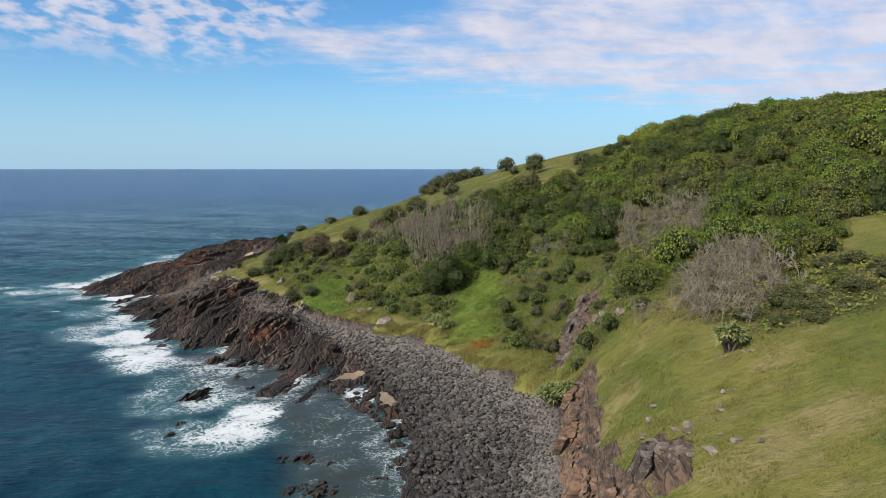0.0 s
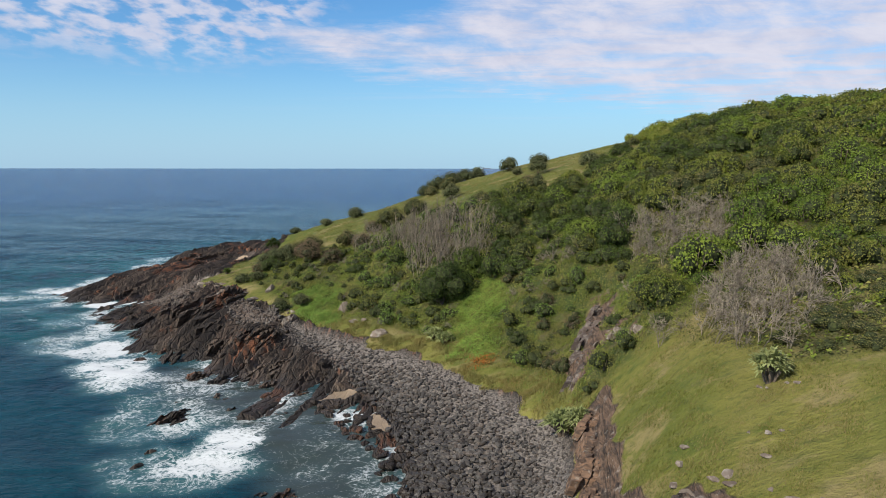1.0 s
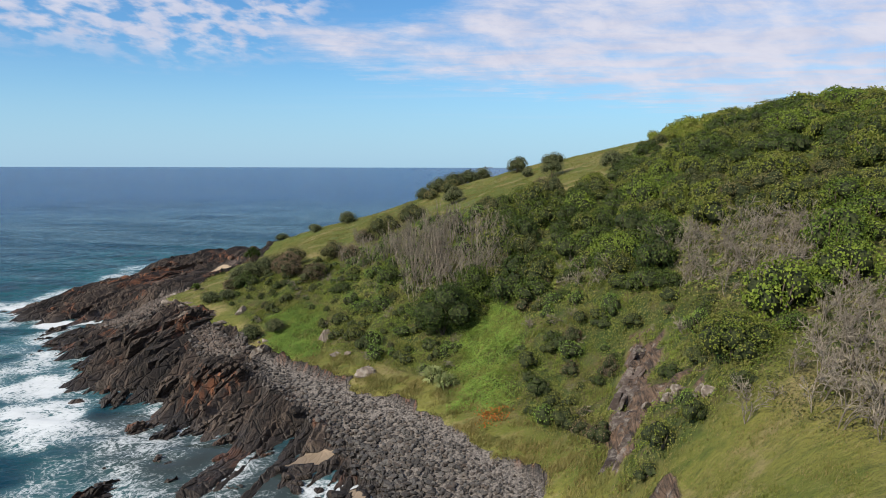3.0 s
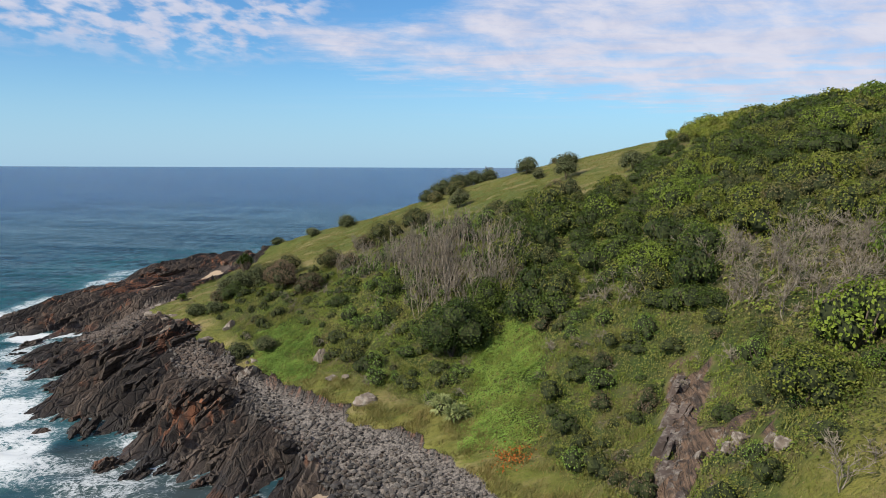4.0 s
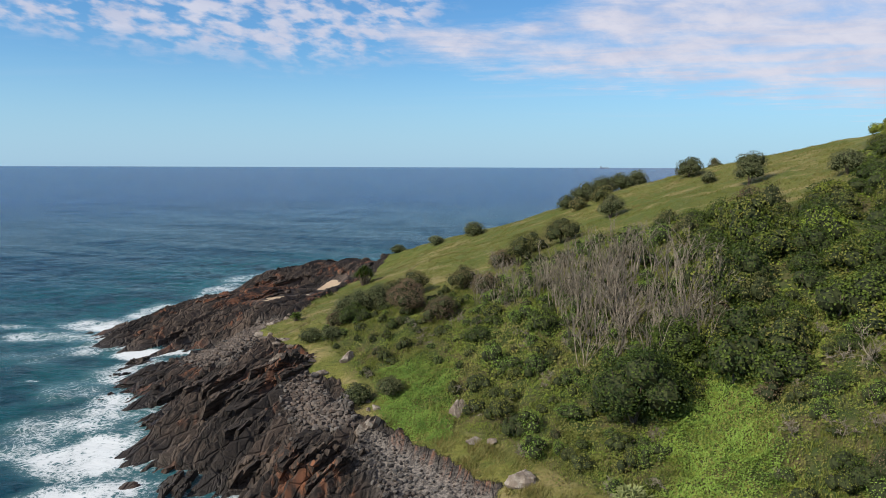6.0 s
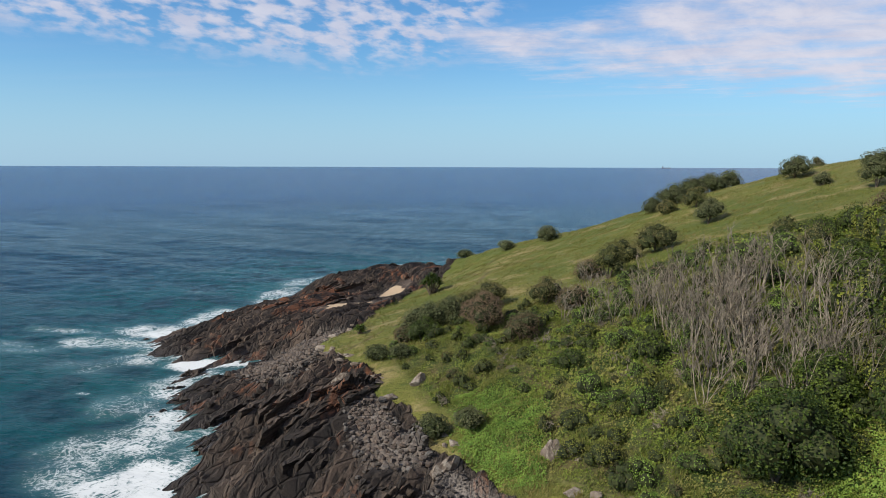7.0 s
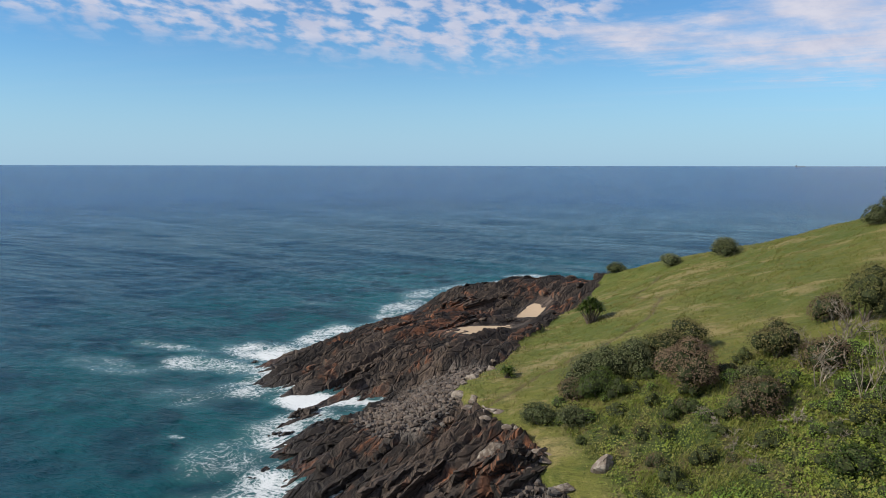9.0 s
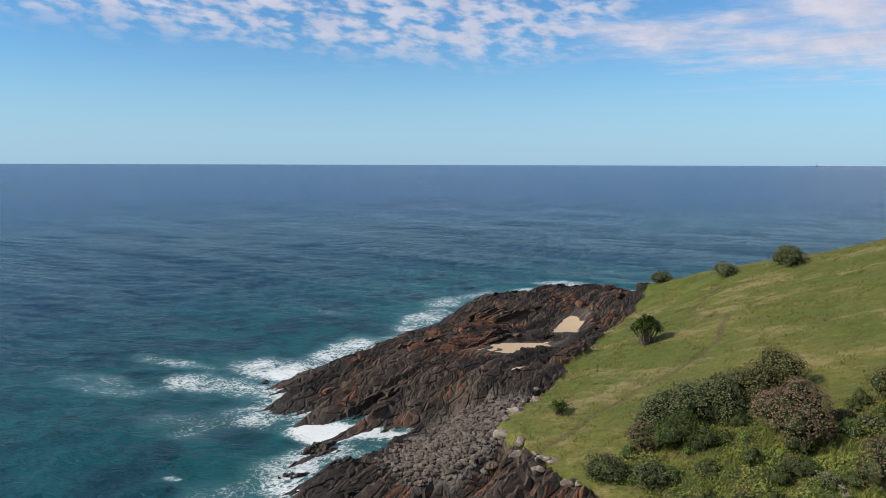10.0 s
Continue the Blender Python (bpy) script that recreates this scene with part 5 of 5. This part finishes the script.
# ---- ground plants ----
def cover_leaves(name, label, category, poly, per, size, mat, lift, seed):
    r = np.random.default_rng(seed)
    xs, ys = [p[0] for p in poly], [p[1] for p in poly]
    area = (max(xs) - min(xs)) * (max(ys) - min(ys))
    n = int(area * per)
    x, y = r.uniform(min(xs), max(xs), n), r.uniform(min(ys), max(ys), n)
    keep = region(x, y, poly, 1.2) > r.random(n)
    x, y = x[keep], y[keep]
    z, c = ground(x, y)
    keep = (c["turf"] > 0.5) & (c["bank"] < 0.35)
    x, y, z = x[keep], y[keep], z[keep]
    e = 0.3
    gx, gy = (base_height(x + e, y) - z) / e, (base_height(x, y + e) - z) / e
    gx, gy = np.clip(gx, -1.2, 1.2), np.clip(gy, -1.2, 1.2)
    nrm = unit(np.stack([-gx, -gy, np.ones_like(gx)], 1))
    hump = lift * np.clip(0.55 + 1.1 * fbm(x / 1.7, y / 1.7, 3, seed), 0, 1.5)
    p = np.stack([x, y, z], 1) + nrm * (hump * r.uniform(0.25, 1.0, len(x)))[:, None]
    v, f = leaf_quads(p, nrm + r.normal(size=p.shape) * 0.5 + np.array([-0.2, -0.2, 0.2]), size * r.uniform(0.6, 1.4, len(x)), r)
    tagged(new(name, mesh_of(name, v, f, mat)), label, category, kind="stuff")


UNDER = material("leaf_under", leaf_fill((0.036, 0.064, 0.009), (0.160, 0.205, 0.030), (0.19, 0.150, 0.058), 0.6))
cover_leaves("undergrowth", "tangled green and brown undergrowth over the steep slope", "undergrowth", SLOPE, 50, 0.15, UNDER, 0.75, 91)
cover_leaves("thicket_floor", "low green growth under the hillside shrubs", "undergrowth", [(p[0], min(p[1], 160)) if p[0] < 60 else (58, min(p[1], 160)) for p in WOOD], 9, 0.30, UNDER, 0.5, 93)
cover_leaves("heath_cover", "low olive heath under the dead scrub", "undergrowth", [(20, 67), (22, 59), (25, 53), (32, 50), (40, 56), (37, 66), (40, 76), (38, 98), (24, 101), (22, 90), (21.5, 76)], 45, 0.15, LEAF["olive"], 0.55, 99)
cover_leaves("creeping_vine", "bright green creeping vine spread over the slope", "vine", VINE_A, 170, 0.15, LEAF["vine"], 0.45, 95)
cover_leaves("creeping_vine", "bright green creeping vine spread over the slope", "vine", VINE_B, 170, 0.15, LEAF["vine"], 0.45, 97)


def grass_blades(name, label, poly, per, tall, mat, seed, scrubby=0.5):
    r = np.random.default_rng(seed)
    xs, ys = [p[0] for p in poly], [p[1] for p in poly]
    n = int((max(xs) - min(xs)) * (max(ys) - min(ys)) * per)
    x, y = r.uniform(min(xs), max(xs), n), r.uniform(min(ys), max(ys), n)
    keep = inside(x, y, poly)
    x, y = x[keep], y[keep]
    z, c = ground(x, y)
    dens = np.clip(0.55 + 1.5 * fbm(x / 1.4, y / 1.4, 4, seed), 0.06, 1)
    keep = (c["turf"] > 0.3) & (c["scrub"] < scrubby) & (c["bank"] < 0.4) & (r.random(len(x)) < dens)
    x, y, z = x[keep], y[keep], z[keep]
    n = len(x)
    vs = []
    for b in range(3):
        a = r.uniform(0, 6.28, n)
        h = tall * r.uniform(0.5, 1.3, n) * (0.5 + 0.9 * dens[keep])
        w = 0.014 + 0.024 * r.random(n)
        ox, oy = r.uniform(-0.12, 0.12, n), r.uniform(-0.12, 0.12, n)
        bx, by = x + ox, y + oy
        tip = np.stack([bx + 0.6 * h * np.cos(a + 1.2) + 0.2 * h, by + 0.6 * h * np.sin(a + 1.2) + 0.12 * h, z + 0.85 * h], 1)
        l = np.stack([bx - w * np.cos(a), by - w * np.sin(a), z - 0.06], 1)
        q = np.stack([bx + w * np.cos(a), by + w * np.sin(a), z - 0.06], 1)
        vs.append(np.stack([l, q, tip], 1))
    v = np.concatenate(vs).reshape(-1, 3)
    f = np.arange(len(v)).reshape(-1, 3)
    tagged(new(name, mesh_of(name, v, f, mat)), label, "grass", kind="stuff")


grass_blades("meadow_grass", "short yellow-green grass on the near slope", [(9, 30), (52, 30), (52, 66), (24, 62), (20.5, 69), (13, 69), (11, 66)], 70, 0.10, GRASS, 101)
grass_blades("headland_grass", "short wind-combed grass on the headland", [(-47, 125), (-24, 126), (-16, 134), (20, 132), (34, 150), (46, 200), (-42, 206)], 16, 0.20, GRASS, 103)
grass_blades("slope_grass", "long rank green grass on the overgrown slope", SLOPE, 34, 0.36, material("rank_grass", leaf_fill((0.075, 0.105, 0.014), (0.200, 0.220, 0.045), (0.20, 0.17, 0.070), 0.45)), 107, 2.0)
grass_blades("edge_grass", "dry tufted grass between the beach and the slope", [(10.5, 62), (6, 74), (2, 81), (-2, 86), (-7, 92), (-14, 98), (-21, 104), (-24, 109), (-17, 109), (-10, 103), (-3, 97), (3, 91), (8, 84), (12, 77), (15, 66)], 80, 0.36, material("dry_grass", leaf_fill((0.12, 0.12, 0.030), (0.26, 0.21, 0.08), (0.09, 0.13, 0.03), 0.6)), 105, 2.0)

# orange plant at the foot of the slope
_q = np.random.default_rng(33)
_p = np.stack([4.6 + _q.normal(size=260) * 0.8, 85.6 + _q.normal(size=260) * 0.7, np.zeros(260)], 1)
_p[:, 2] = [height(a, b) + _q.uniform(0.15, 0.7) for a, b in _p[:, :2]]
_v, _f = leaf_quads(_p, _q.normal(size=_p.shape) + [0, 0, 0.8], _q.uniform(0.12, 0.28, 260), _q)
tagged(new("orange_plant", mesh_of("orange_plant", _v, _f, material("leaf_orange", leaf_fill((0.28, 0.10, 0.020), (0.46, 0.19, 0.045))))), "low plant with orange withered leaves at the beach edge", "plant", kind="stuff")

# ---- ship on the horizon ----
ship = thing("cargo_ship", "long low cargo ship far out on the horizon", "ship")
SHIP = material("ship_paint", lambda k: k.surface(k.mix(k.noise(k.place(), 0.2, 3.0, 0.5), (0.10, 0.12, 0.16), (0.16, 0.18, 0.22)), 0.6))


def hull_shape(parts):
    out = []
    for x0, x1, y0, z0, z1, bow in parts:
        v = np.array([(x0, -y0, z0), (x1, -y0, z0), (x1, y0, z0), (x0, y0, z0), (x0 - bow, -y0, z1), (x1 + bow, -y0 * 0.6, z1), (x1 + bow, y0 * 0.6, z1), (x0 - bow, y0, z1)], float)
        out.append((v, np.array([(0, 3, 2, 1), (4, 5, 6, 7), (0, 1, 5, 4), (1, 2, 6, 5), (2, 3, 7, 6), (3, 0, 4, 7)])))
    return joined(out)


part("hull", mesh_of("hull", *hull_shape([(-26, 26, 4, -1, 5, 2)]), SHIP), ship)
part("bridge", mesh_of("bridge", *hull_shape([(-24, -18, 3.5, 5, 12, 0)]), SHIP), ship, "white deck house")
part("mast", mesh_of("mast", *hull_shape([(14, 15, 0.5, 5, 10, 0), (0, 1, 0.5, 5, 9, 0)]), SHIP), ship)
ship.matrix_basis = pose(280, 4600, 0, 0, 0, 8)

# ---- cobble beach ----
def cobble_shape(seed):
    v, f = boulder_shape(seed, (0.5, 0.40, 0.30), cuts=9, seg=6, rings=5, lump=0.03)
    return v, f


def build_cobbles():
    r = np.random.default_rng(21)
    shapes = [cobble_shape(2000 + i) for i in range(12)]
    meshes = [mesh_of("cobble", v, f, COBBLE, False) for v, f in shapes]
    spots = []
    for poly, n, lo, hi in ((BEACH, 7000, 0.42, 1.02), (SCREE, 600, 0.35, 0.95), (SCREE_TWO, 1300, 0.32, 0.95)):
        xs, ys = [p[0] for p in poly], [p[1] for p in poly]
        x, y = r.uniform(min(xs), max(xs), n * 3), r.uniform(min(ys), max(ys), n * 3)
        keep = region(x, y, poly, 1.5) > r.random(n * 3)
        x, y = x[keep][:n], y[keep][:n]
        up = distance(x, y, [p[:2] for p in TOE])
        s = r.uniform(lo, hi, len(x)) ** 1.2
        if poly is BEACH:
            s = s * np.clip(0.26 + up / 9.0, 0.26, 1.1)
        spots += list(zip(x, y, s))
    px, py = np.array([s[0] for s in spots]), np.array([s[1] for s in spots])
    pz, c = ground(px, py)
    near = np.hypot(px - 4, py - 58)
    size = np.array([s[2] for s in spots])
    big = np.where(size > 0.5, near, near + 500)
    chosen = set(np.argsort(big)[:300].tolist())
    loose = inside(px, py, SCREE) | inside(px, py, SCREE_TWO)
    chunks = []
    root = None
    for i, (x, y, s) in enumerate(spots):
        if c["turf"][i] > 0.35 or pz[i] < -0.6:
            continue
        k = int(r.integers(0, 12))
        turn, tx, ty_ = r.uniform(0, 360), r.uniform(-18, 18), r.uniform(-18, 18)
        m = pose(x, y, pz[i] + 0.10 * s + r.uniform(0, 0.10), tx, ty_, turn) @ Matrix.Diagonal((s, s, s, 1))
        if i in chosen:
            chunks.append((i, k, m, True))
        else:
            chunks.append((i, k, m, False))
    rest, rubble = [], []
    for i, k, m, single in chunks:
        if not single:
            a = np.array(m)
            (rubble if loose[i] else rest).append((shapes[k][0] @ a[:3, :3].T + a[:3, 3], shapes[k][1]))
    v, f = joined(rubble)
    tagged(new("scree", mesh_of("scree", v, f, material("scree_stone", stone_fill((0.036, 0.031, 0.028), (0.120, 0.102, 0.088), (0.20, 0.11, 0.06), 0.15)))), "loose dark rubble between the rock ledges", "rubble", kind="stuff")
    v, f = joined(rest)
    root = tagged(new("cobble_beach", mesh_of("cobble_beach", v, f, COBBLE)), "grey cobble beach of rounded dark stones below the slope", "beach", kind="structure")
    for i, k, m, single in chunks:
        if single:
            ob = new("cobble", meshes[k])
            ob.parent = root
            ob.matrix_basis = m


build_cobbles()
